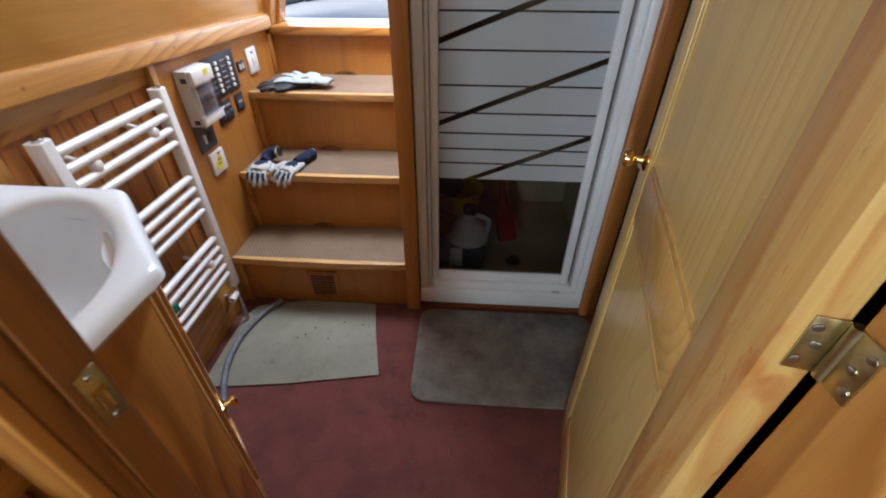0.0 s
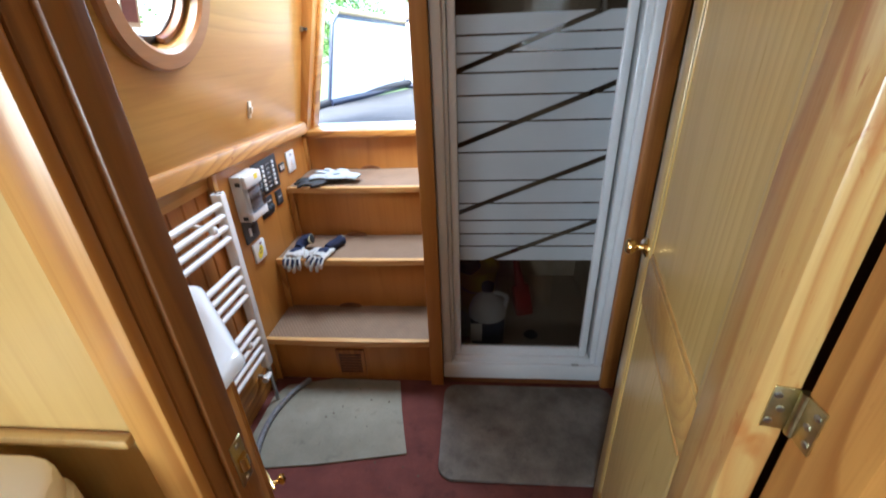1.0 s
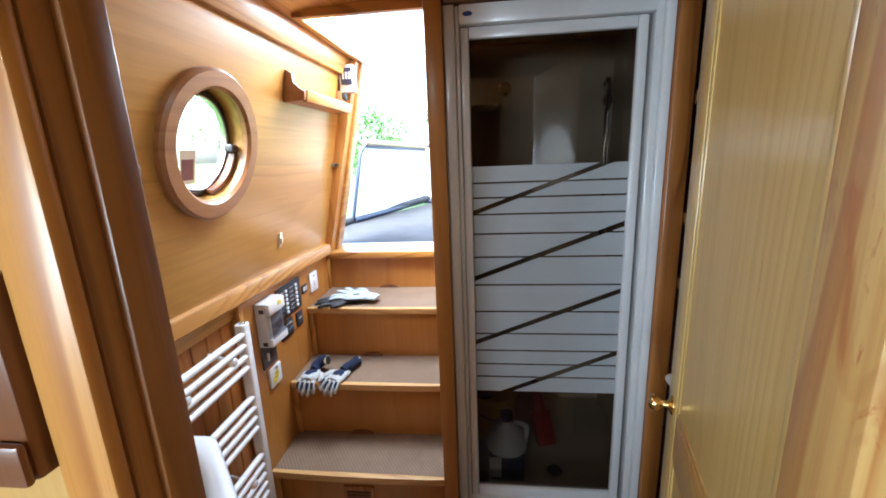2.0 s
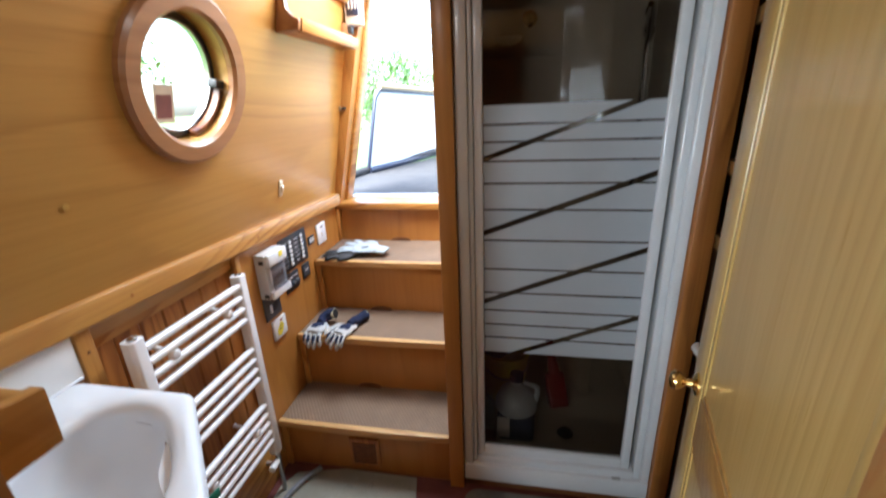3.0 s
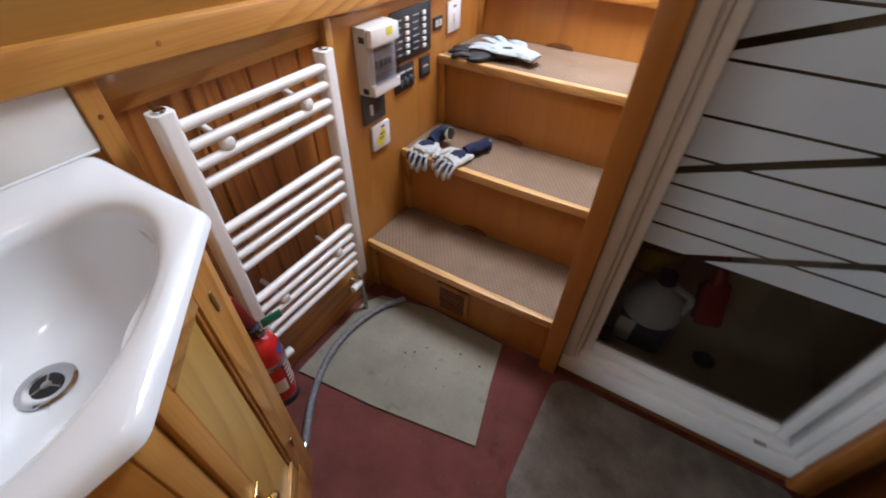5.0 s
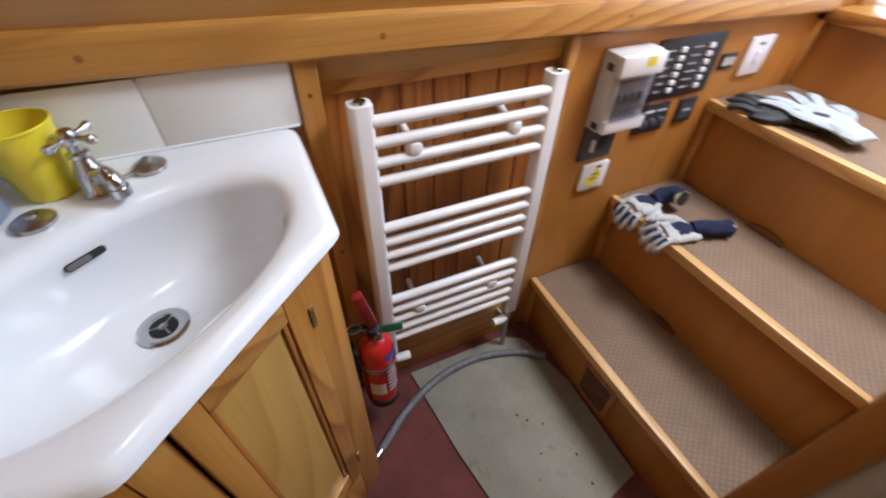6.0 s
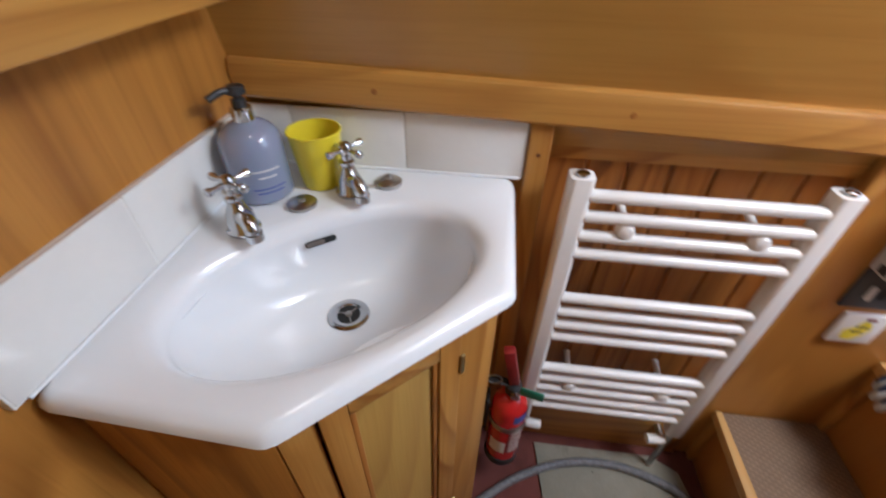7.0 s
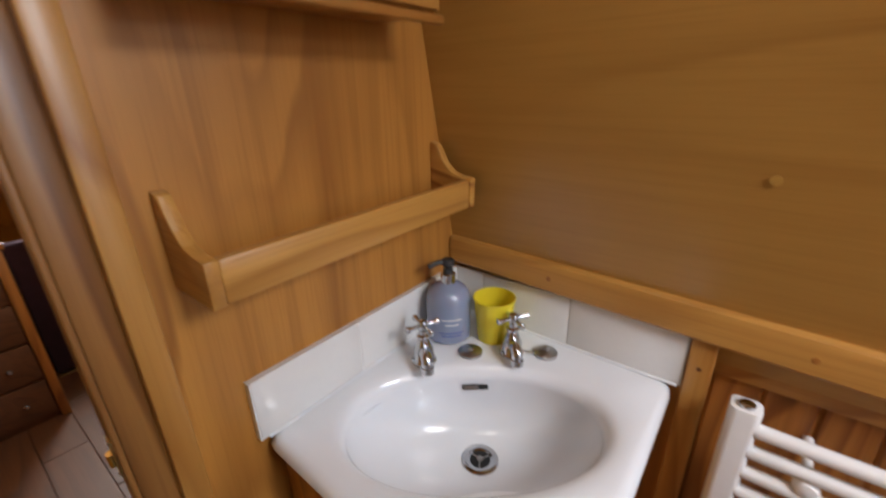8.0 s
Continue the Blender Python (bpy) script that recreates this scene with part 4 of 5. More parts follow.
basin()
pl = thing("basin_plug", (-0.806, 0.822, TOP), "chrome basin plug on a bead chain", "plug")
part("disc", lathe([(0.022, 0), (0.023, 0.006), (0.018, 0.010), (0.006, 0.012), (0.005, 0.018), (0.002, 0.020)], (-0.806, 0.822, TOP)), chrome_dull, pl)
part("chain", tube(smooth_path([(-0.806, 0.822, TOP + 0.018), (-0.79, 0.80, TOP + 0.006), (-0.775, 0.785, TOP + 0.012)]), 0.002, 6), chrome_dull, pl)
solid("blanking_cap", lathe([(0.023, 0), (0.024, 0.005), (0.018, 0.009), (0.007, 0.010), (0.006, 0.014), (0.002, 0.015)], (-0.722, 0.700, TOP)), chrome_dull, "chrome tap hole cover on the basin", "tap hole cover")


def soap_bottle(x, y):
    t = thing("soap_bottle", (x, y, TOP), "lilac blue soap bottle with a black pump", "soap bottle")
    part("body", lathe([(0.042, 0), (0.0465, 0.004), (0.0465, 0.086), (0.0445, 0.099), (0.038, 0.110), (0.028, 0.118), (0.017, 0.122), (0.015, 0.124)], (x, y, TOP + 0.0005), 40), bottle_blue, t)
    part("collar", lathe([(0.0155, 0), (0.0155, 0.018), (0.013, 0.020)], (x, y, TOP + 0.1246)), chrome, t)
    p = part("pump", lathe([(0.010, 0), (0.010, 0.010), (0.006, 0.012), (0.006, 0.016), (0.013, 0.018), (0.013, 0.027), (0.011, 0.029)], (x, y, TOP + 0.1447)), plastic_black, t)
    part("spout", tube(smooth_path([(x, y, TOP + 0.168), (x + 0.018, y - 0.012, TOP + 0.169), (x + 0.034, y - 0.023, TOP + 0.163)]), 0.0052, 10), plastic_black, p)
    # printed lines on the body that cannot be read
    for z, w in ((0.058, 0.45), (0.047, 0.30), (0.028, 0.55), (0.021, 0.45)):
        pts = [(x + 0.0468 * math.cos(radians(45) + a), y + 0.0468 * math.sin(radians(45) + a)) for a in np.linspace(-w, w, 9)]
        bm = bmesh.new()
        vs = [[bm.verts.new((px, py, TOP + zz)) for px, py in pts] for zz in (z, z + 0.0022)]
        for k in range(8):
            bm.faces.new((vs[0][k], vs[0][k + 1], vs[1][k + 1], vs[1][k]))
        part("print_line", bm, label_white if z > 0.04 else blue_print, t)


soap_bottle(-0.752, 0.624)
cup = thing("beaker", (-0.795, 0.712, TOP), "plain yellow plastic beaker", "beaker")
part("body", lathe([(0.031, 0), (0.032, 0.003), (0.042, 0.092), (0.043, 0.093), (0.041, 0.094), (0.030, 0.006)], (-0.796, 0.708, TOP + 0.0005), 40), yellow, cup)
part("rim", turned(ring(0.0405, 0.0438, 0.0, 0.0032, 0.001, Matrix()), Matrix.Translation((-0.796, 0.708, TOP + 0.0935))), yellow, cup)

# tiled splashback
spl = setting("splashback_port", box(-0.868, -0.8575, 0.562, 1.050, TOP + 0.001, 1.005), grout, "white tiled splashback")
for a, b in ((0.566, 0.642), (0.644, 0.842), (0.844, 1.048)):
    part("tile", box(-0.862, -0.856, a, b, TOP + 0.003, 1.013, 0.0015), tile_white, spl)
sp2 = setting("splashback_bulkhead", box(-0.860, -0.350, 0.5585, 0.5708, TOP + 0.001, 1.010), plastic_white, "white tiled splashback on the bulkhead")
for a, b in ((-0.855, -0.757), (-0.755, -0.557), (-0.555, -0.352)):
    part("tile", box(a, b, 0.566, 0.572, TOP + 0.003, 1.012, 0.0015), tile_white, sp2)


part("sealant", tube([(-0.855, 0.575, TOP + 0.002), (-0.855, 1.045, TOP + 0.002)], 0.0028, 8), porcelain, spl)
part("sealant", tube([(-0.850, 0.573, TOP + 0.002), (-0.363, 0.573, TOP + 0.001)], 0.0022, 8), porcelain, sp2)


# ---- basin cabinet ----
def cabinet():
    a, b = Vector((-0.597, 1.022, 0)), Vector((-0.382, 0.794, 0))
    t = thing("basin_cabinet", (-0.6, 0.8, 0), "amber corner cabinet with a panelled door under the basin", "cabinet")
    z1 = 0.862
    part("side_panel", box(-0.868, -0.600, 1.004, 1.022, 0, z1, 0.002), wood_amber, t)
    part("side_panel", box(-0.400, -0.382, 0.5625, 0.791, 0, z1, 0.002), wood_amber, t)
    d = (b - a)
    L = d.length
    m = Matrix.Translation(a) @ Matrix.Rotation(math.atan2(d.y, d.x), 4, "Z")
    # along the front: x from 0 to L, outside at +y
    def p(name, bm, mat, parent, label=""):
        return part(name, turned(bm, m), mat, parent, label)
    x0, x1, za, zb = 0.069, 0.268, 0.200, 0.856
    p("face_stile", box(0, x0 - 0.002, -0.018, 0.0, 0, z1, 0.002), wood_up, t)
    p("face_stile", box(x1 + 0.003, L, -0.018, 0.0, 0, z1, 0.002), wood_up, t)
    p("plinth", box(x0 - 0.0015, x1 + 0.0025, -0.018, 0.0, 0, za - 0.003, 0.002), wood_up, t)
    # dark strip put in as the shadow in the gap above the door
    p("shadow_rail", box(x0 - 0.0015, x1 + 0.0025, -0.030, -0.019, zb - 0.03, z1), wood_dark, t)
    door = p("door", box(x0, x0 + 0.036, -0.012, 0.008, za, zb, 0.002), wood_up, t, "golden panelled cupboard door")
    p("stile", box(x1 - 0.034, x1, -0.012, 0.008, za, zb, 0.002), wood_up, door)
    p("rail", box(x0 + 0.0365, x1 - 0.0345, -0.012, 0.008, zb - 0.037, zb, 0.002), wood_rail, door)
    p("rail", box(x0 + 0.0365, x1 - 0.0345, -0.012, 0.008, za, za + 0.070, 0.002), wood_rail, door)
    p("panel", box(x0 + 0.0365, x1 - 0.0345, -0.008, -0.001, za + 0.0705, zb - 0.0375), wood_cupboard, door, "pale recessed panel")
    for q in (x0 + 0.0368, x1 - 0.0428):
        p("bead", box(q, q + 0.008, -0.001, 0.004, za + 0.071, zb - 0.038, 0.002), wood_board, door)
    for z in (0.262, 0.765):
        p("hinge", box(x0 - 0.004, x0 + 0.003, 0.0082, 0.0115, z, z + 0.041, 0.001), brass_dull, door)
    k = Matrix.Translation((x1 - 0.016, 0.008, 0.490)) @ Matrix.Rotation(radians(-90), 4, "X")
    kn = p("knob", turned(lathe([(0.012, 0), (0.012, 0.003), (0.006, 0.006), (0.005, 0.016), (0.011, 0.022), (0.013, 0.028), (0.009, 0.033)], (0, 0, 0)), k), brass, door, "small brass knob")
    p("turn_button", box(x1 - 0.040, x1 + 0.016, 0.0085, 0.013, 0.507, 0.515, 0.002), brass, door)


cabinet()


# ---- towel rail ----
def towel_rail():
    X = -0.812
    t = thing("towel_rail", (X, 1.345, 0.2), "white ladder towel radiator on the boarded recess", "towel radiator")
    for y in (1.141, 1.538):
        p = part("post", prism(rounded_rect(X - 0.022, X + 0.016, y - 0.021, y + 0.021, 0.011), "z", 0.205, 0.946, 0.002), enamel, t)
        part("top_cap", lathe([(0.011, 0), (0.011, 0.004), (0.006, 0.006)], (X, y, 0.9465), 20), chrome, p)
    for z in (0.912, 0.871, 0.830, 0.789, 0.672, 0.632, 0.592, 0.552, 0.436, 0.396, 0.356, 0.316, 0.276):
        part("bar", tube([(X + 0.004, 1.158, z), (X + 0.004, 1.521, z)], 0.0115, 14), enamel, t)
    for z in (0.850, 0.376):
        for y in (1.233, 1.452):
            b = part("wall_bracket", tube([(-0.892, y, z + 0.02), (X - 0.002, y, z)], 0.0075, 12), enamel, t)
            part("bracket_cap", lathe([(0.013, 0), (0.017, 0.004), (0.017, 0.012), (0.012, 0.019), (0.004, 0.021)], (0, 0, 0), 20, None, Matrix.Translation((X - 0.004, y, z - 0.002)) @ Matrix.Rotation(radians(90), 4, "Y")), enamel, b)
    for y, s in ((1.141, 1), (1.538, -1)):
        v = part("valve", tube([(X, y, 0.2045), (X, y, 0.150), (X - 0.01, y, 0.135), (X - 0.075, y, 0.135)], 0.010, 12), chrome_dull, t)
        part("valve_cap", tube([(X + 0.002, y + s * 0.009, 0.168), (X + 0.003, y + s * 0.020, 0.168), (X + 0.006, y + s * 0.056, 0.168)], [0.010, 0.014, 0.013], 16), plastic_white, v, "white valve cap")
        part("valve_pipe", tube([(X, y, 0.150), (X, y, 0.0)], 0.008, 12), chrome_dull, v)


towel_rail()


# ---- fire extinguisher ----
def extinguisher(x, y):
    z0 = 0.150
    t = thing("fire_extinguisher", (x, y, z0), "small red fire extinguisher with a green tag, strapped to the cabinet", "fire extinguisher")
    part("cylinder", lathe([(0.034, 0), (0.041, 0.006), (0.042, 0.02), (0.042, 0.225), (0.038, 0.245), (0.026, 0.262), (0.016, 0.268), (0.016, 0.276)], (x, y, z0), 36), red_paint, t)
    part("foot", lathe([(0.030, 0), (0.044, 0.002), (0.0445, 0.028), (0.0425, 0.030)], (x, y, z0 - 0.008), 36), rubber_black, t)
    v = part("valve_body", lathe([(0.014, 0), (0.018, 0.006), (0.018, 0.03), (0.012, 0.036)], (x, y, z0 + 0.2765)), rubber_black, t)
    part("gauge", turned(lathe([(0.011, 0), (0.011, 0.010), (0.009, 0.011)], (0, 0, 0), 18), Matrix.Translation((x + 0.016, y + 0.004, z0 + 0.292)) @ Matrix.Rotation(radians(90), 4, "Y")), chrome, v)
    part("carry_handle", turned(box(-0.010, 0.010, -0.075, 0.012, 0, 0.007, 0.003), Matrix.Translation((x, y, z0 + 0.305)) @ Matrix.Rotation(radians(-10), 4, "X")), rubber_black, v)
    part("squeeze_lever", turned(box(-0.011, 0.011, -0.012, 0.012, 0.0, 0.115, 0.004), Matrix.Translation((x, y, z0 + 0.316)) @ Matrix.Rotation(radians(12), 4, "X")), red_plastic, v, "red upright lever")
    part("pin_ring", tube([(x + 0.012, y - 0.045 + 0.016 * math.cos(k * math.tau / 20), z0 + 0.335 + 0.016 * math.sin(k * math.tau / 20)) for k in range(20)], 0.0018, 6), chrome_dull, v)
    part("tag", turned(box(-0.001, 0.001, 0.0, 0.050, -0.014, 0.014, 0.0005), Matrix.Translation((x + 0.024, y + 0.012, z0 + 0.320)) @ Matrix.Rotation(radians(-12), 4, "Z")), green_tag, v, "green tag")
    def wrap(name, z, h, mid, half, mat, r=0.0426):
        bm = bmesh.new()
        vs = [[bm.verts.new((x + r * math.cos(mid + a), y + r * math.sin(mid + a), z0 + zz)) for a in np.linspace(-half, half, 15)] for zz in (z, z + h)]
        for k in range(14):
            bm.faces.new((vs[0][k], vs[0][k + 1], vs[1][k + 1], vs[1][k]))
        return part(name, bm, mat, t)
    wrap("white_label", 0.062, 0.052, -0.45, 0.5, label_white)
    lab = wrap("red_label", 0.062, 0.130, 0.65, 0.55, red_plastic)
    for k in range(7):
        bm = bmesh.new()
        vs = [[bm.verts.new((x + 0.0432 * math.cos(0.65 + a), y + 0.0432 * math.sin(0.65 + a), z0 + 0.070 + k * 0.017 + zz)) for a in np.linspace(-0.42, 0.42 - 0.1 * (k % 3), 9)] for zz in (0, 0.007)]
        for j in range(8):
            bm.faces.new((vs[0][j], vs[0][j + 1], vs[1][j + 1], vs[1][j]))
        part("print_line", bm, label_white, lab)
    wrap("blue_label", 0.205, 0.030, 0.75, 0.5, blue_print)
    s = part("strap", ring(0.0432, 0.046, 0.170, 0.186, 0.001, Matrix.Translation((x, y, z0))), chrome_dull, t)
    part("strap_bracket", box(x - 0.030, x + 0.012, y - 0.056, y - 0.047, z0 + 0.12, z0 + 0.24, 0.002), rubber_black, s)


extinguisher(-0.735, 1.090)


# ---- switchgear on the control panel ----
PX = -0.872


def consumer_unit():
    y0, y1, z0, z1 = 1.705, 1.835, 0.768, 0.950
    t = thing("consumer_unit", (PX, 1.77, z0), "pale grey consumer unit with a smoked clear flap", "consumer unit")
    part("back_box", box(PX, PX + 0.045, y0, y1, z0, z1, 0.006), plastic_grey, t)
    part("top_cover", box(PX + 0.045, PX + 0.062, y0 + 0.003, y1 - 0.003, z1 - 0.048, z1 - 0.002, 0.004), plastic_white, t)
    part("bottom_cover", box(PX + 0.045, PX + 0.060, y0 + 0.003, y1 - 0.003, z0 + 0.002, z0 + 0.034, 0.004), plastic_white, t)
    part("breaker_row", box(PX + 0.0452, PX + 0.049, y0 + 0.018, y1 - 0.018, z0 + 0.055, z1 - 0.065, 0.002), plastic_white, t)
    for k in range(4):
        part("breaker", box(PX + 0.049, PX + 0.057, y0 + 0.026 + k * 0.020, y0 + 0.037 + k * 0.020, z0 + 0.075, z0 + 0.095, 0.002), plastic_grey, t)
    part("name_strip", box(PX + 0.0491, PX + 0.0500, y0 + 0.020, y1 - 0.020, z1 - 0.082, z1 - 0.070), label_white, t)
    part("flap", box(PX + 0.060, PX + 0.064, y0 + 0.008, y1 - 0.008, z0 + 0.036, z1 - 0.050, 0.002), glass_lid, t, "smoked clear flap")
    part("yellow_sticker", box(PX + 0.0621, PX + 0.0628, 1.775, 1.800, z1 - 0.028, z1 - 0.008), label_yellow, t)
    for z in (z0 + 0.016, z1 - 0.030):
        part("screw_cover", box(PX + 0.020, PX + 0.040, y0 - 0.0015, y0 + 0.0005, z - 0.008, z + 0.008, 0.001), plastic_black, t)


def breaker_panel():
    y0, y1, z0, z1 = 1.868, 2.090, 0.800, 0.948
    t = thing("switch_panel", (PX, 1.98, z0), "black twelve volt switch panel with rows of white labels", "switch panel")
    part("plate", box(PX, PX + 0.006, y0, y1, z0, z1, 0.002), plastic_black, t)
    for c in range(2):
        for r in range(6):
            y, z = y0 + 0.068 + c * 0.095, z1 - 0.026 - r * 0.0195
            part("rocker", box(PX + 0.006, PX + 0.014, y, y + 0.017, z - 0.006, z + 0.006, 0.002), plastic_white, t)
            part("legend", box(PX + 0.0061, PX + 0.0068, y - 0.052, y - 0.008, z - 0.0035, z + 0.0035), plastic_slate, t)
            part("legend_line", box(PX + 0.0068, PX + 0.0073, y - 0.048, y - 0.014 - 0.004 * (r % 3), z - 0.0009, z + 0.0009), label_white, t)


def small_plates():
    t = thing("isolator_panel", (PX, 1.76, 0.665), "slate grey panel with a white rocker switch", "switch panel")
    part("plate", box(PX, PX + 0.008, 1.708, 1.815, 0.668, 0.766, 0.003), plastic_slate, t)
    part("rocker", box(PX + 0.008, PX + 0.016, 1.735, 1.745, 0.695, 0.728, 0.002), label_white, t)
    part("recess", box(PX + 0.008, PX + 0.011, 1.762, 1.792, 0.695, 0.732, 0.002), plastic_black, t)
    part("print_line", box(PX + 0.0081, PX + 0.0087, 1.765, 1.798, 0.742, 0.748), label_white, t)
    t = thing("fused_spur", (PX, 1.78, 0.56), "white square fuse plate with a yellow sticker", "fuse plate")
    part("plate", box(PX, PX + 0.012, 1.735, 1.823, 0.568, 0.652, 0.004), plastic_white, t)
    part("sticker", prism([(1.755, 0.583), (1.775, 0.580), (1.790, 0.592), (1.800, 0.612), (1.795, 0.630), (1.778, 0.636), (1.768, 0.620), (1.752, 0.606)], "x", PX + 0.012, PX + 0.0127), label_yellow, t)
    part("print_line", box(PX + 0.0127, PX + 0.0132, 1.765, 1.788, 0.603, 0.607), plastic_black, t)
    part("print_line", box(PX + 0.0127, PX + 0.0132, 1.768, 1.792, 0.617, 0.621), plastic_black, t)
    part("indicator", box(PX + 0.012, PX + 0.014, 1.778, 1.795, 0.638, 0.645, 0.001), red_plastic, t)
    t = thing("gauge_panel", (PX, 1.93, 0.70), "black gauge plate with small knobs", "gauge panel")
    part("plate", box(PX, PX + 0.007, 1.875, 1.982, 0.710, 0.790, 0.002), plastic_black, t)
    for k in range(3):
        part("knob", lathe([(0.011, 0), (0.010, 0.012), (0.004, 0.013)], (0, 0, 0), 16, None, Matrix.Translation((PX + 0.007, 1.897 + k * 0.031, 0.742)) @ Matrix.Rotation(radians(90), 4, "Y")), plastic_slate, t)
    part("print_line", box(PX + 0.0071, PX + 0.0077, 1.888, 1.930, 0.768, 0.774), label_white, t)
    part("print_line", box(PX + 0.0071, PX + 0.0077, 1.940, 1.970, 0.768, 0.772), label_white, t)
    t = thing("display_panel", (PX, 2.04, 0.71), "small black display plate", "display panel")
    part("plate", box(PX, PX + 0.007, 2.020, 2.082, 0.718, 0.786, 0.002), plastic_black, t)
    part("screen", box(PX + 0.007, PX + 0.008, 2.030, 2.072, 0.730, 0.772), plastic_slate, t)
    part("print_line", box(PX + 0.0081, PX + 0.0086, 2.036, 2.066, 0.752, 0.758), plastic_grey, t)
    t = thing("socket_small", (PX, 2.14, 0.85), "small black socket plate", "socket")
    part("plate", box(PX, PX + 0.006, 2.108, 2.166, 0.850, 0.890, 0.002), plastic_black, t)
    part("insert", box(PX + 0.006, PX + 0.008, 2.118, 2.134, 0.860, 0.880), plastic_grey, t)
    part("insert", box(PX + 0.006, PX + 0.008, 2.140, 2.156, 0.860, 0.880), plastic_grey, t)
    t = thing("light_switch", (PX, 2.25, 0.82), "white plastic light switch", "light switch")
    part("plate", box(PX, PX + 0.010, 2.196, 2.285, 0.822, 0.922, 0.004), plastic_white, t)
    part("rocker", box(PX + 0.010, PX + 0.014, 2.233, 2.248, 0.855, 0.885, 0.002), plastic_white, t)
    part("mark", box(PX + 0.0101, PX + 0.0108, 2.230, 2.250, 0.900, 0.907), plastic_slate, t)


consumer_unit()
breaker_panel()
small_plates()


# ---- gloves ----
def creased(bm, amount, seed, cuts=1):
    """Soft cloth: finer faces pushed about by smooth noise."""
    bmesh.ops.subdivide_edges(bm, edges=bm.edges[:], cuts=cuts, use_grid_fill=True)
    for v in bm.verts:
        v.co += noise.noise_vector(v.co * 38 + Vector((seed, 0, 0))) * amount + noise.noise_vector(v.co * 90 + Vector((0, seed, 0))) * amount * 0.5
    return bm


def glove(label, at, yaw, drop, palm_mat, cuff_mat, cuff, spread=8.0, flip=1, back=None, seed=1.0, size=(1, 1, 1)):
    """A work glove on a step: palm flat, fingers towards its own +y bent down by drop degrees, and a cuff along local points."""
    t = thing("work_glove", at, label, "glove", "work gloves")
    m = Matrix.Translation(Vector(at)) @ Matrix.Rotation(radians(yaw), 4, "Z") @ Matrix.Diagonal((*size, 1))
    def flat(points, radii, k, lift, seg=16):
        bm = tube(points, radii, seg)
        for v in bm.verts:
            v.co.z = (v.co.z - points[0][2]) * k + points[0][2] if k < 1 else v.co.z
        bmesh.ops.translate(bm, vec=(0, 0, lift), verts=bm.verts)
        return bm
    part("palm", turned(creased(flat([(0, -0.085, 0), (0, -0.07, 0), (0, -0.04, 0), (0, -0.01, 0), (0, 0.006, 0)], [0.026, 0.034, 0.041, 0.042, 0.030], 0.40, 0.016), 0.005, seed), m), palm_mat, t)
    for k in range(4):
        x = (-0.031 + 0.0205 * k) * flip
        L = (0.060, 0.074, 0.070, 0.054)[k]
        bend = Matrix.Rotation(radians((1.5 - k) * spread * flip), 4, "Z") @ Matrix.Rotation(radians(-drop - 6 * math.sin(k * 2.1 + seed)), 4, "X")
        pts = [Vector((x * 0.9, -0.022, 0.014))] + [Vector((x, 0.0, 0.014)) + bend @ Vector((0, L * q, 0.012 * math.sin(q * 3))) for q in (0.15, 0.4, 0.7, 0.9, 1.0)]
        part("finger", turned(creased(tube(pts, [0.009, 0.0105, 0.0108, 0.0102, 0.0085, 0.0035], 10), 0.0022, seed + k), m), palm_mat, t)
        if back:
            pts = [p + bend @ Vector((0, 0, 0.0062)) for p in pts[1:4]]
            part("knit_strip", turned(tube(pts, [0.0072, 0.0072, 0.004], 8), m), back, t, "navy knit between the leather")
    part("thumb", turned(creased(tube([(-0.030 * flip, -0.062, 0.015), (-0.052 * flip, -0.042, 0.016), (-0.060 * flip, -0.012, 0.014), (-0.058 * flip, 0.002, 0.010)], [0.010, 0.0125, 0.0115, 0.004], 10), 0.002, seed), m), palm_mat, t)
    c = part("cuff", turned(creased(tube([Vector(p) for p in cuff], [0.022, 0.023, 0.024, 0.024, 0.022][:len(cuff)], 16), 0.006, seed + 3), m), cuff_mat, t)
    end, way = Vector(cuff[-1]), (Vector(cuff[-1]) - Vector(cuff[-2])).normalized()
    part("binding", turned(tube([end - way * 0.006, end + way * 0.003], 0.0232, 18), m), cream_trim if back else cuff_mat, c)
    part("cuff_opening", turned(tube([end + way * 0.0005, end + way * 0.0042], 0.0210, 18), m), glove_black if back else cuff_mat, c)
    if back:
        part("back_patch", turned(creased(flat([(0, -0.07, 0), (0, -0.045, 0), (0, -0.012, 0)], [0.024, 0.033, 0.030], 0.40, 0.0215), 0.003, seed), m), back, t)


glove("navy and white rigger glove draped over the step edge", (-0.790, 1.893, 0.506), 176, 70, glove_white, glove_navy, [(0, -0.072, 0.020), (0.002, -0.10, 0.030), (-0.022, -0.118, 0.044), (-0.048, -0.118, 0.050)], 6, 1, glove_navy, 1.3)
glove("navy and white rigger glove hanging over the step edge, cuff behind", (-0.668, 1.897, 0.506), 158, 52, glove_white, glove_navy, [(0, -0.072, 0.020), (0, -0.10, 0.026), (0, -0.13, 0.026), (0, -0.17, 0.025)], 10, -1, glove_navy, 4.1)
glove("black coated work glove lying on the top step", (-0.760, 2.190, 0.766), 104, 4, glove_black, glove_black, [(0, -0.07, 0.022), (0, -0.10, 0.024), (0.01, -0.13, 0.024)], 12, 1, None, 7.7, (1.1, 1.05, 0.9))
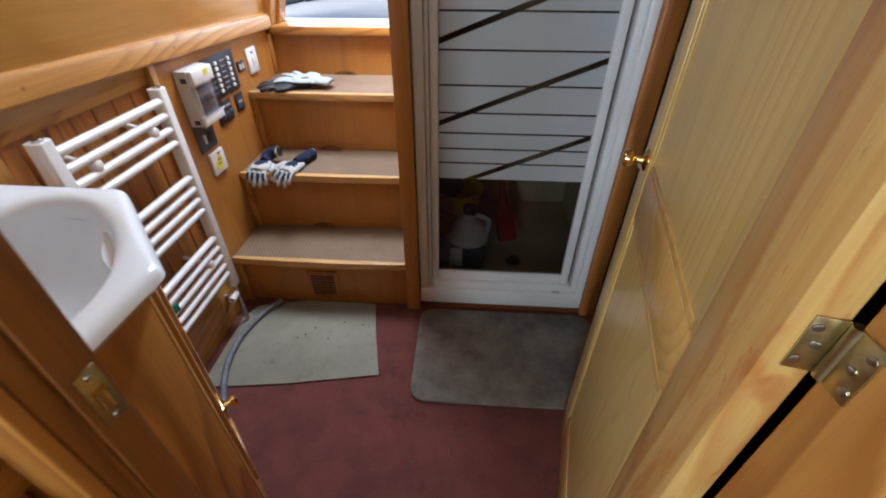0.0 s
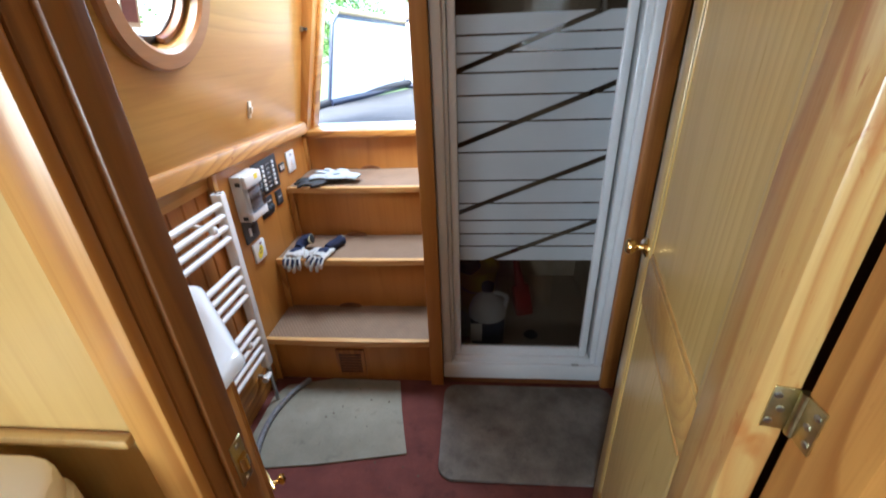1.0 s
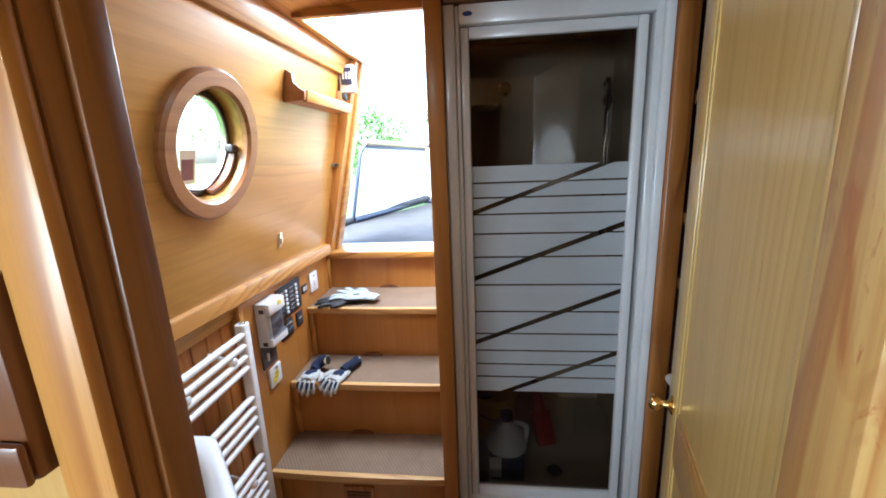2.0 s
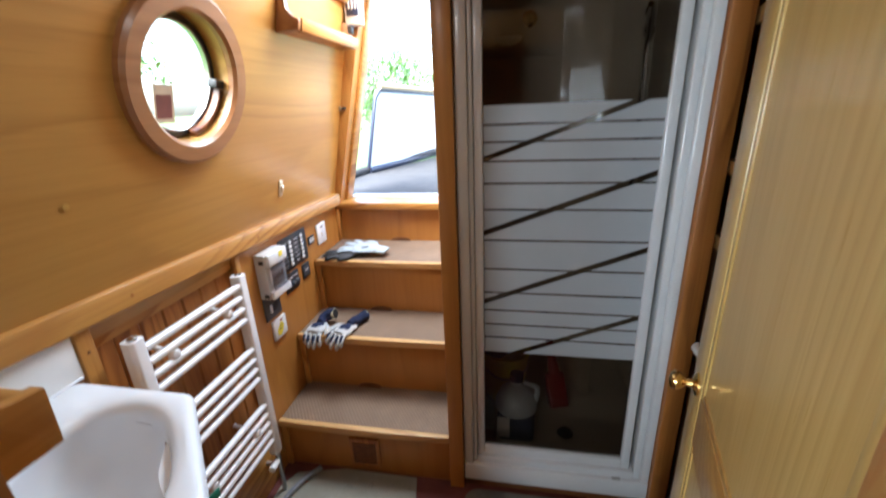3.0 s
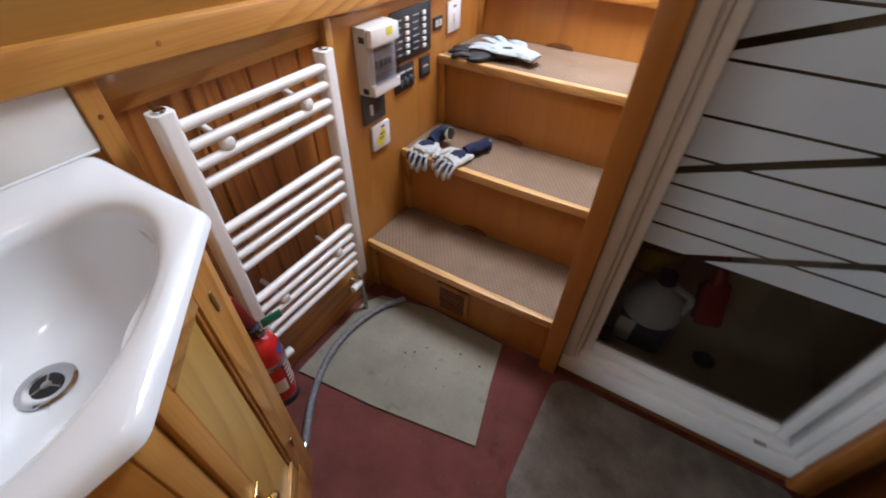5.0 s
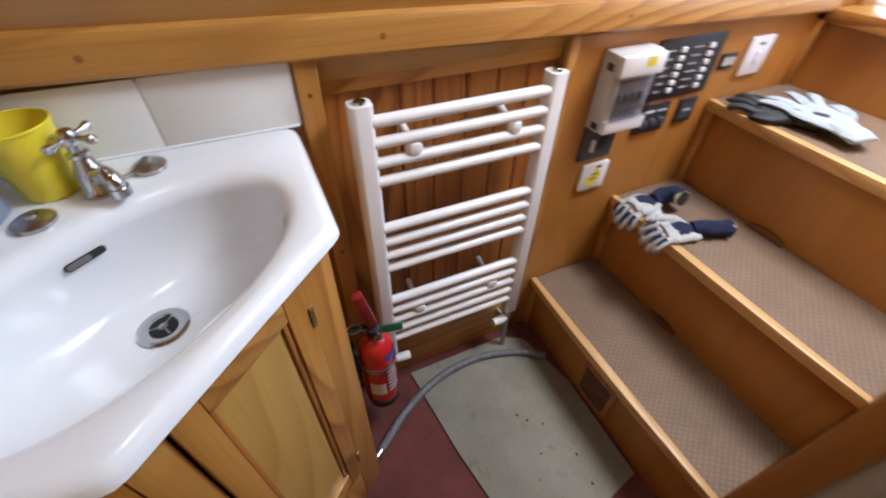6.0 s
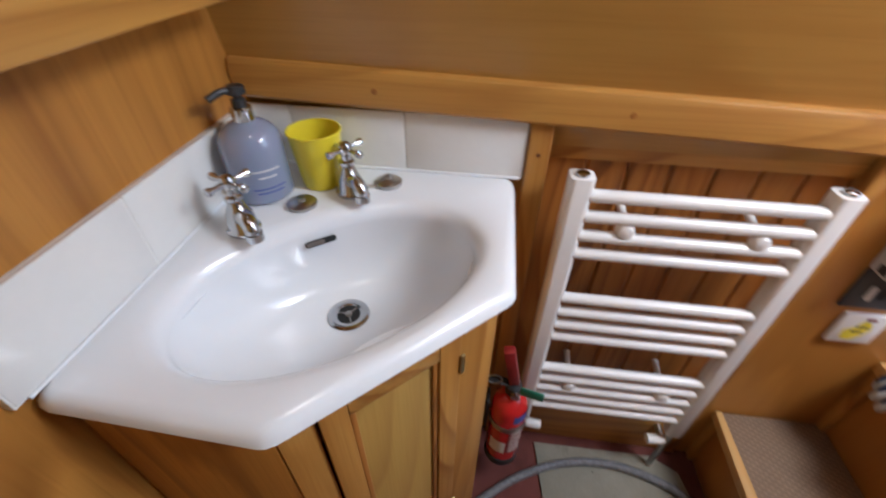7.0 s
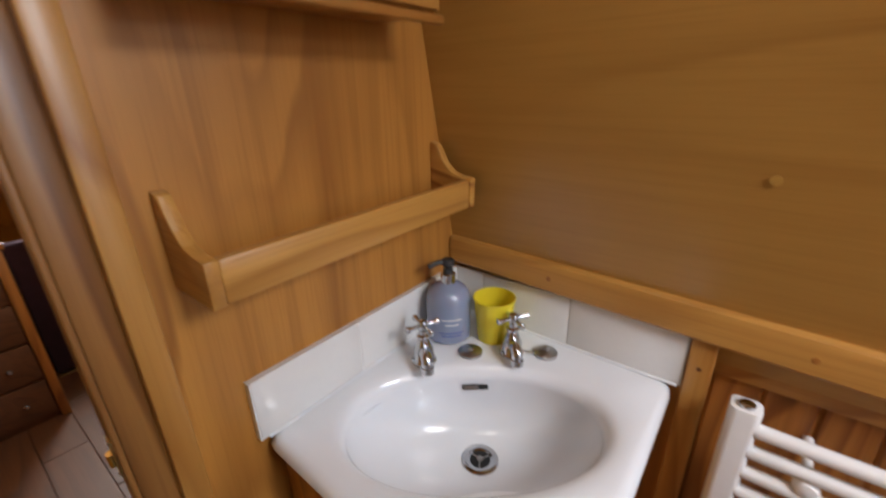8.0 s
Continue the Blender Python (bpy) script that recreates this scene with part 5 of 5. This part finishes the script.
glove("pale blue-grey knitted work glove lying across a black one", (-0.690, 2.250, 0.789), 80, 3, glove_pale, glove_pale, [(0, -0.07, 0.018), (0, -0.09, 0.016), (0, -0.11, 0.010), (0.0, -0.125, 0.004)], 17, -1, None, 9.9, (1.55, 1.25, 0.55))


# ---- mats and hose ----
solid("door_mat", prism([(-0.835, 1.205), (-0.55, 1.238), (-0.212, 1.298), (-0.262, 1.50), (-0.295, 1.664), (-0.60, 1.668), (-0.80, 1.62), (-0.838, 1.55)], "z", 0.0, 0.008, 0.002), mat_pale, "pale grey green mat cut to fit before the steps", "mat")
solid("bath_mat", prism(rounded_rect(-0.090, 0.615, 1.200, 1.646, 0.055), "z", 0.0, 0.014, 0.005), mat_taupe, "worn taupe bath mat before the shower", "bath mat")


def floor_crumbs():
    """Bits of dirt trodden into the carpet and mats."""
    rnd, bm = random.Random(5), bmesh.new()
    for k in range(150):
        x, y = rnd.uniform(-0.36, 0.36), rnd.uniform(0.62, 1.27)
        z = 0.0
        if k > 110:
            x, y, z = rnd.uniform(-0.80, -0.30), rnd.uniform(1.32, 1.62), 0.008
        r = rnd.choice((0.0014, 0.0018, 0.0025, 0.0045))
        m = Matrix.Translation((x, y, z + r * 0.25)) @ Matrix.Rotation(rnd.uniform(0, 6), 4, "Z") @ Matrix.Diagonal((1, rnd.uniform(0.5, 1.3), 0.4, 1))
        bmesh.ops.create_icosphere(bm, subdivisions=1, radius=r, matrix=m)
    return bm


solid("floor_crumbs", floor_crumbs(), bark, "dark crumbs of dirt on the maroon carpet and mat", "dirt", "", "stuff")
hose = thing("hose", (-0.7, 1.3, 0.008), "grey braided water hose lying across the mat", "hose")
part("pipe", tube(smooth_path([(-0.70, 1.640, 0.028), (-0.755, 1.566, 0.020), (-0.790, 1.429, 0.020), (-0.777, 1.288, 0.020), (-0.721, 1.152, 0.013), (-0.636, 1.035, 0.012)]), 0.0115, 14), hose_braid, hose)
part("end_fitting", tube([(-0.640, 1.040, 0.012), (-0.622, 1.015, 0.012)], 0.013, 14), chrome_dull, hose)


# ---- shelves on the bulkhead ----
def rail_shelf():
    t = thing("rail_shelf", (-0.55, 0.60, 1.16), "oak toiletry shelf with curved ends and a front rail", "shelf")
    y0 = BY1 + 0.001
    prof = [(y0, 1.182), (0.654, 1.182), (0.656, 1.238), (0.634, 1.240), (0.612, 1.246), (0.594, 1.262), (0.582, 1.284), (0.574, 1.297), (y0, 1.300)]
    for x in (-0.317, -0.800):
        part("end_bracket", prism(prof, "x", x, x + 0.016, 0.002), wood_rail, t)
    part("shelf_board", box(-0.7835, -0.3175, y0, 0.636, 1.184, 1.196, 0.001), wood_across, t)
    part("front_rail", box(-0.7835, -0.3175, 0.6365, 0.653, 1.183, 1.236, 0.003), wood_across, t)


rail_shelf()
wc = thing("wall_cabinet", (-0.48, 0.62, 1.478), "amber wall cabinet above the shelf", "wall cabinet")
part("body", box(-0.672, -0.305, BY1 + 0.001, 0.668, 1.494, 1.90, 0.003), wood_up, wc)
part("door", box(-0.668, -0.311, 0.669, 0.680, 1.499, 1.894, 0.003), wood_up, wc)
part("bottom_lip", box(-0.676, -0.302, 0.668, 0.682, 1.482, 1.4935, 0.003), wood_across, wc)


def scroll_shelf():
    t = thing("scroll_shelf", (-0.69, 2.15, 1.69), "small brown shelf with scrolled ends on the cabin side", "shelf")
    def sx(z, d):
        return side_x(z) + d
    prof = [(sx(1.70, 0.001), 1.700), (sx(1.70, 0.085), 1.705), (sx(1.73, 0.085), 1.735), (sx(1.745, 0.06), 1.748), (sx(1.77, 0.035), 1.770), (sx(1.80, 0.028), 1.800), (sx(1.815, 0.001), 1.815)]
    for y in (1.865, 2.400):
        part("end_bracket", prism(prof, "y", y, y + 0.020, 0.002), wood_ring, t)
    part("shelf_board", prism([(sx(1.702, 0.001), 1.702), (sx(1.702, 0.07), 1.706), (sx(1.72, 0.07), 1.722), (sx(1.72, 0.001), 1.720)], "y", 1.8855, 2.3995), wood_rail, t)
    part("front_rail", prism([(sx(1.702, 0.071), 1.700), (sx(1.702, 0.088), 1.700), (sx(1.74, 0.088), 1.742), (sx(1.74, 0.071), 1.742)], "y", 1.8855, 2.3995, 0.002), wood_rail, t)


scroll_shelf()
dev = thing("panel_meter", (-0.65, 2.43, 1.80), "white framed meter with a dark display beside the hatch", "meter")
part("case", box(-0.690, -0.615, 2.405, 2.454, 1.800, 1.930, 0.005), plastic_grey, dev)
part("face", box(-0.680, -0.625, 2.4015, 2.405, 1.835, 1.915, 0.002), frame_navy, dev)
for k in range(3):
    part("lamp", box(-0.672 + k * 0.016, -0.662 + k * 0.016, 2.3995, 2.4015, 1.862, 1.895, 0.001), plastic_grey, dev)
part("plug", box(-0.685, -0.662, 2.40, 2.43, 1.765, 1.799, 0.004), plastic_black, dev)
part("cable", tube(smooth_path([(-0.672, 2.41, 1.765), (-0.70, 2.36, 1.74), (-0.69, 2.30, 1.76)]), 0.003, 8), plastic_black, dev)

ct = thing("cabin_catch", (side_x(1.16), 1.913, 1.13), "small cream plastic catch on the cabin side", "catch")
part("plate", turned(box(-0.001, 0.006, -0.011, 0.011, -0.032, 0.032, 0.002), Matrix.Translation((side_x(1.16), 1.913, 1.16)) @ LEAN), cream, ct)
part("toggle", turned(box(0.006, 0.014, -0.006, 0.006, -0.012, 0.012, 0.002), Matrix.Translation((side_x(1.16), 1.913, 1.16)) @ LEAN), cream, ct)
hk = thing("hatch_bolt", (-0.77, 2.44, 1.45), "black metal bolt on the hatch frame", "bolt")
part("bar", box(-0.80, -0.752, 2.436, 2.454, 1.442, 1.456, 0.003), plastic_black, hk)
part("keeper", box(-0.788, -0.768, 2.4305, 2.436, 1.438, 1.460, 0.002), chrome_dull, hk)


lamp = thing("ceiling_lamp", (-0.32, 1.0, 1.97), "small round ceiling lamp with a white rim", "ceiling lamp")
part("rim", ring(0.105, 0.125, -0.014, 0.008, 0.004, Matrix.Translation((-0.32, 1.0, 1.982))), plastic_white, lamp)


# ---- galley side, seen past the door lining ----
gc = thing("galley_counter", (-0.55, -0.3, 0), "wooden galley counter against the bulkhead", "counter")
part("carcass", box(-0.868, -0.285, -0.05, 0.511, 0, 0.930, 0.003), wood_amber, gc)
part("worktop", box(-0.868, -0.255, -0.06, 0.513, 0.9305, 0.965, 0.006), wood_rail, gc)
part("upstand", box(-0.868, -0.245, 0.496, 0.508, 1.074, 1.086, 0.005), wood_galley, gc)
cr = thing("bread_bin", (-0.40, 0.40, 0.965), "cream rounded container on the galley counter", "container")
part("body", prism(rounded_rect(-0.50, -0.262, 0.30, 0.486, 0.05, 5), "z", 0.9655, 1.060, 0.006), bin_cream, cr)
part("lid", prism(rounded_rect(-0.497, -0.265, 0.303, 0.483, 0.048, 5), "z", 1.0605, 1.088, 0.007), bin_cream, cr)
sp = thing("spice_rack", (-0.42, 0.50, 1.30), "dark brown wooden rack on the galley side", "rack")
part("body", box(-0.60, -0.246, 0.492, 0.5135, 1.30, 1.435, 0.003), wood_dark, sp)
part("lip", box(-0.60, -0.246, 0.485, 0.4915, 1.30, 1.33, 0.003), wood_dark, sp)

dr = thing("drawer_chest", (0.10, -1.6, -0.012), "brown chest of drawers with small knobs in the galley", "drawers")
part("carcass", box(-0.262, 0.45, -1.90, -1.2755, -0.012, 0.82, 0.004), wood_floor, dr)
part("corner_post", box(-0.274, -0.240, -1.2750, -1.255, -0.012, 0.82, 0.004), wood_board, dr, "amber corner post")
part("top", box(-0.285, 0.47, -1.92, -1.245, 0.8205, 0.845, 0.004), wood_board, dr)
for k in range(4):
    d = part("drawer", box(-0.235, 0.43, -1.2750, -1.260, 0.030 + k * 0.187, 0.205 + k * 0.187, 0.004), wood_floor, dr)
    for x in (-0.147, 0.33):
        part("knob", lathe([(0.006, 0), (0.011, 0.012), (0.008, 0.018)], (0, 0, 0), 14, None, Matrix.Translation((x, -1.2598, 0.117 + k * 0.187)) @ Matrix.Rotation(radians(-90), 4, "X")), chrome, d, "chrome knob")
st = thing("settee", (-0.58, -2.2, -0.012), "plum upholstered settee along the cabin side", "settee")
part("base", box(-0.86, -0.34, -2.9, -1.70, -0.012, 0.30, 0.005), wood_floor, st)
part("seat_cushion", box(-0.86, -0.32, -2.9, -1.70, 0.3005, 0.46, 0.03), purple, st)
part("back_cushion", box(-0.86, -0.70, -2.9, -1.70, 0.4605, 0.86, 0.03), purple, st)
part("end_panel", box(-0.86, -0.30, -1.6995, -1.640, 0.004, 0.74, 0.015), purple, st, "plum padded end")
part("kick_strip", box(-0.86, -0.30, -1.6995, -1.625, -0.012, 0.0035, 0.002), brass_dull, st, "brass floor strip")

# ---- outside ----
gm = bmesh.new()
bmesh.ops.create_grid(gm, x_segments=60, y_segments=60, size=400)
bmesh.ops.translate(gm, vec=(0, 0, -0.45), verts=gm.verts)
setting("ground", gm, grass, "mown grass bank")
setting("deck", prism([(-1.10, 2.66), (0.95, 2.66), (0.95, 3.6), (0.35, 5.0), (-0.45, 5.0), (-1.10, 3.3)], "z", 0.85, 0.975, 0.006), deck_paint, "dark painted fore deck")
setting("deck_gunwale", tube(smooth_path([(-1.07, 2.66, 0.99), (-1.07, 3.3, 1.0), (-0.78, 4.2, 1.02), (-0.45, 4.95, 1.04)]), 0.028, 10), deck_paint)


def cratch():
    """White canvas screens in dark frames along the fore deck."""
    t = thing("deck_screen", (-0.85, 4.0, 1.0), "white canvas deck screen in a navy frame with tan top", "screen")
    a, b = Vector((-1.02, 3.42, 1.02)), Vector((-0.655, 4.60, 1.02))
    c = Vector((0.25, 4.75, 1.02))
    for p, q in ((a, b), (b, c)):
        d = (q - p).normalized()
        n = Vector((d.y, -d.x, 0)) * 0.006
        lean = Vector((0.10, 0, 0)) if p is a else Vector((0, -0.05, 0))
        bm = bmesh.new()
        vs = [bm.verts.new(v) for v in (p + n, q + n, q + n + lean * 0.6 + Vector((0, 0, 0.50)), p + n + lean + Vector((0, 0, 0.54)), p - n, q - n, q - n + lean * 0.6 + Vector((0, 0, 0.50)), p - n + lean + Vector((0, 0, 0.54)))]
        for f in ((0, 1, 2, 3), (7, 6, 5, 4), (0, 4, 5, 1), (1, 5, 6, 2), (2, 6, 7, 3), (3, 7, 4, 0)):
            bm.faces.new([vs[i] for i in f])
        part("canvas", bm, canvas_white, t, smooth=False)
        pt, qt = p + lean + Vector((0, 0, 0.54)), q + lean * 0.6 + Vector((0, 0, 0.50))
        part("frame", tube([p - d * 0.01, p + (pt - p) * 0.9, pt + d * 0.05, qt], 0.014, 8), frame_navy, t)
        part("frame", tube([q, qt], 0.014, 8), frame_navy, t)
        part("bottom_rail", tube([p + Vector((0, 0, -0.022)), q + Vector((0, 0, -0.022))], 0.026, 10), frame_navy, t)
        part("top_roll", tube([pt + Vector((0, 0, 0.03)) + d * 0.05, qt + Vector((0, 0, 0.03))], 0.022, 10), canvas_tan, t)


cratch()


def tree(x, y, h, r, seed):
    rnd = random.Random(seed)
    t = thing("tree", (x, y, -0.45), "leafy green bank tree", "tree", "bank trees")
    part("trunk", tube([(x, y, -0.45), (x + 0.1, y, h * 0.3), (x - 0.05, y + 0.1, h * 0.75)], [0.16, 0.12, 0.03], 10), bark, t)
    for k in range(5):
        a = k * 1.3 + seed
        part("limb", tube([(x, y, h * (0.25 + 0.08 * k)), (x + 0.5 * r * math.cos(a), y + 0.5 * r * math.sin(a), h * (0.42 + 0.08 * k))], [0.06, 0.015], 7), bark, t)
    verts, faces = [], []
    clumps = [(rnd.gauss(0, 0.42) * r, rnd.gauss(0, 0.42) * r, h * rnd.uniform(0.35, 1.0)) for _ in range(60)]
    for cx, cy, cz in clumps:
        for _ in range(60):
            p = Vector((x + cx + rnd.gauss(0, 0.22), y + cy + rnd.gauss(0, 0.22), cz + rnd.gauss(0, 0.20)))
            u = Vector((rnd.gauss(0, 1), rnd.gauss(0, 1), rnd.gauss(0, 1))).normalized() * 0.07
            w = Vector((rnd.gauss(0, 1), rnd.gauss(0, 1), rnd.gauss(0, 1))).normalized() * 0.045
            i = len(verts)
            verts += [p - u, p + w, p + u, p - w]
            faces.append((i, i + 1, i + 2, i + 3))
    me = bpy.data.meshes.new("crown")
    me.from_pydata([v[:] for v in verts], [], faces)
    me.materials.append(leaf_mat)
    for v in me.vertices:
        v.co -= Vector((x, y, -0.45))
    ob = new("crown", me)
    ob.parent = t


tree(-7.5, 6.2, 3.6, 1.5, 3)
tree(-16.0, 9.5, 3.2, 1.8, 5)
tree(-9.5, 16.5, 4.4, 1.7, 8)
tree(-4.2, 15.0, 3.0, 1.6, 11)

# ---- galley floor planks ----
for i in range(12):
    for j in range(5):
        x, y = -0.88 + i * 0.153, -3.18 + j * 0.735 + (0.36 if i % 2 else 0)
        if y < 0.1:
            part("plank", box(x, x + 0.150, y, min(y + 0.732, 0.483), -0.0118, -0.0045, 0.0015, None, 1), wood_floor, galley_floor)
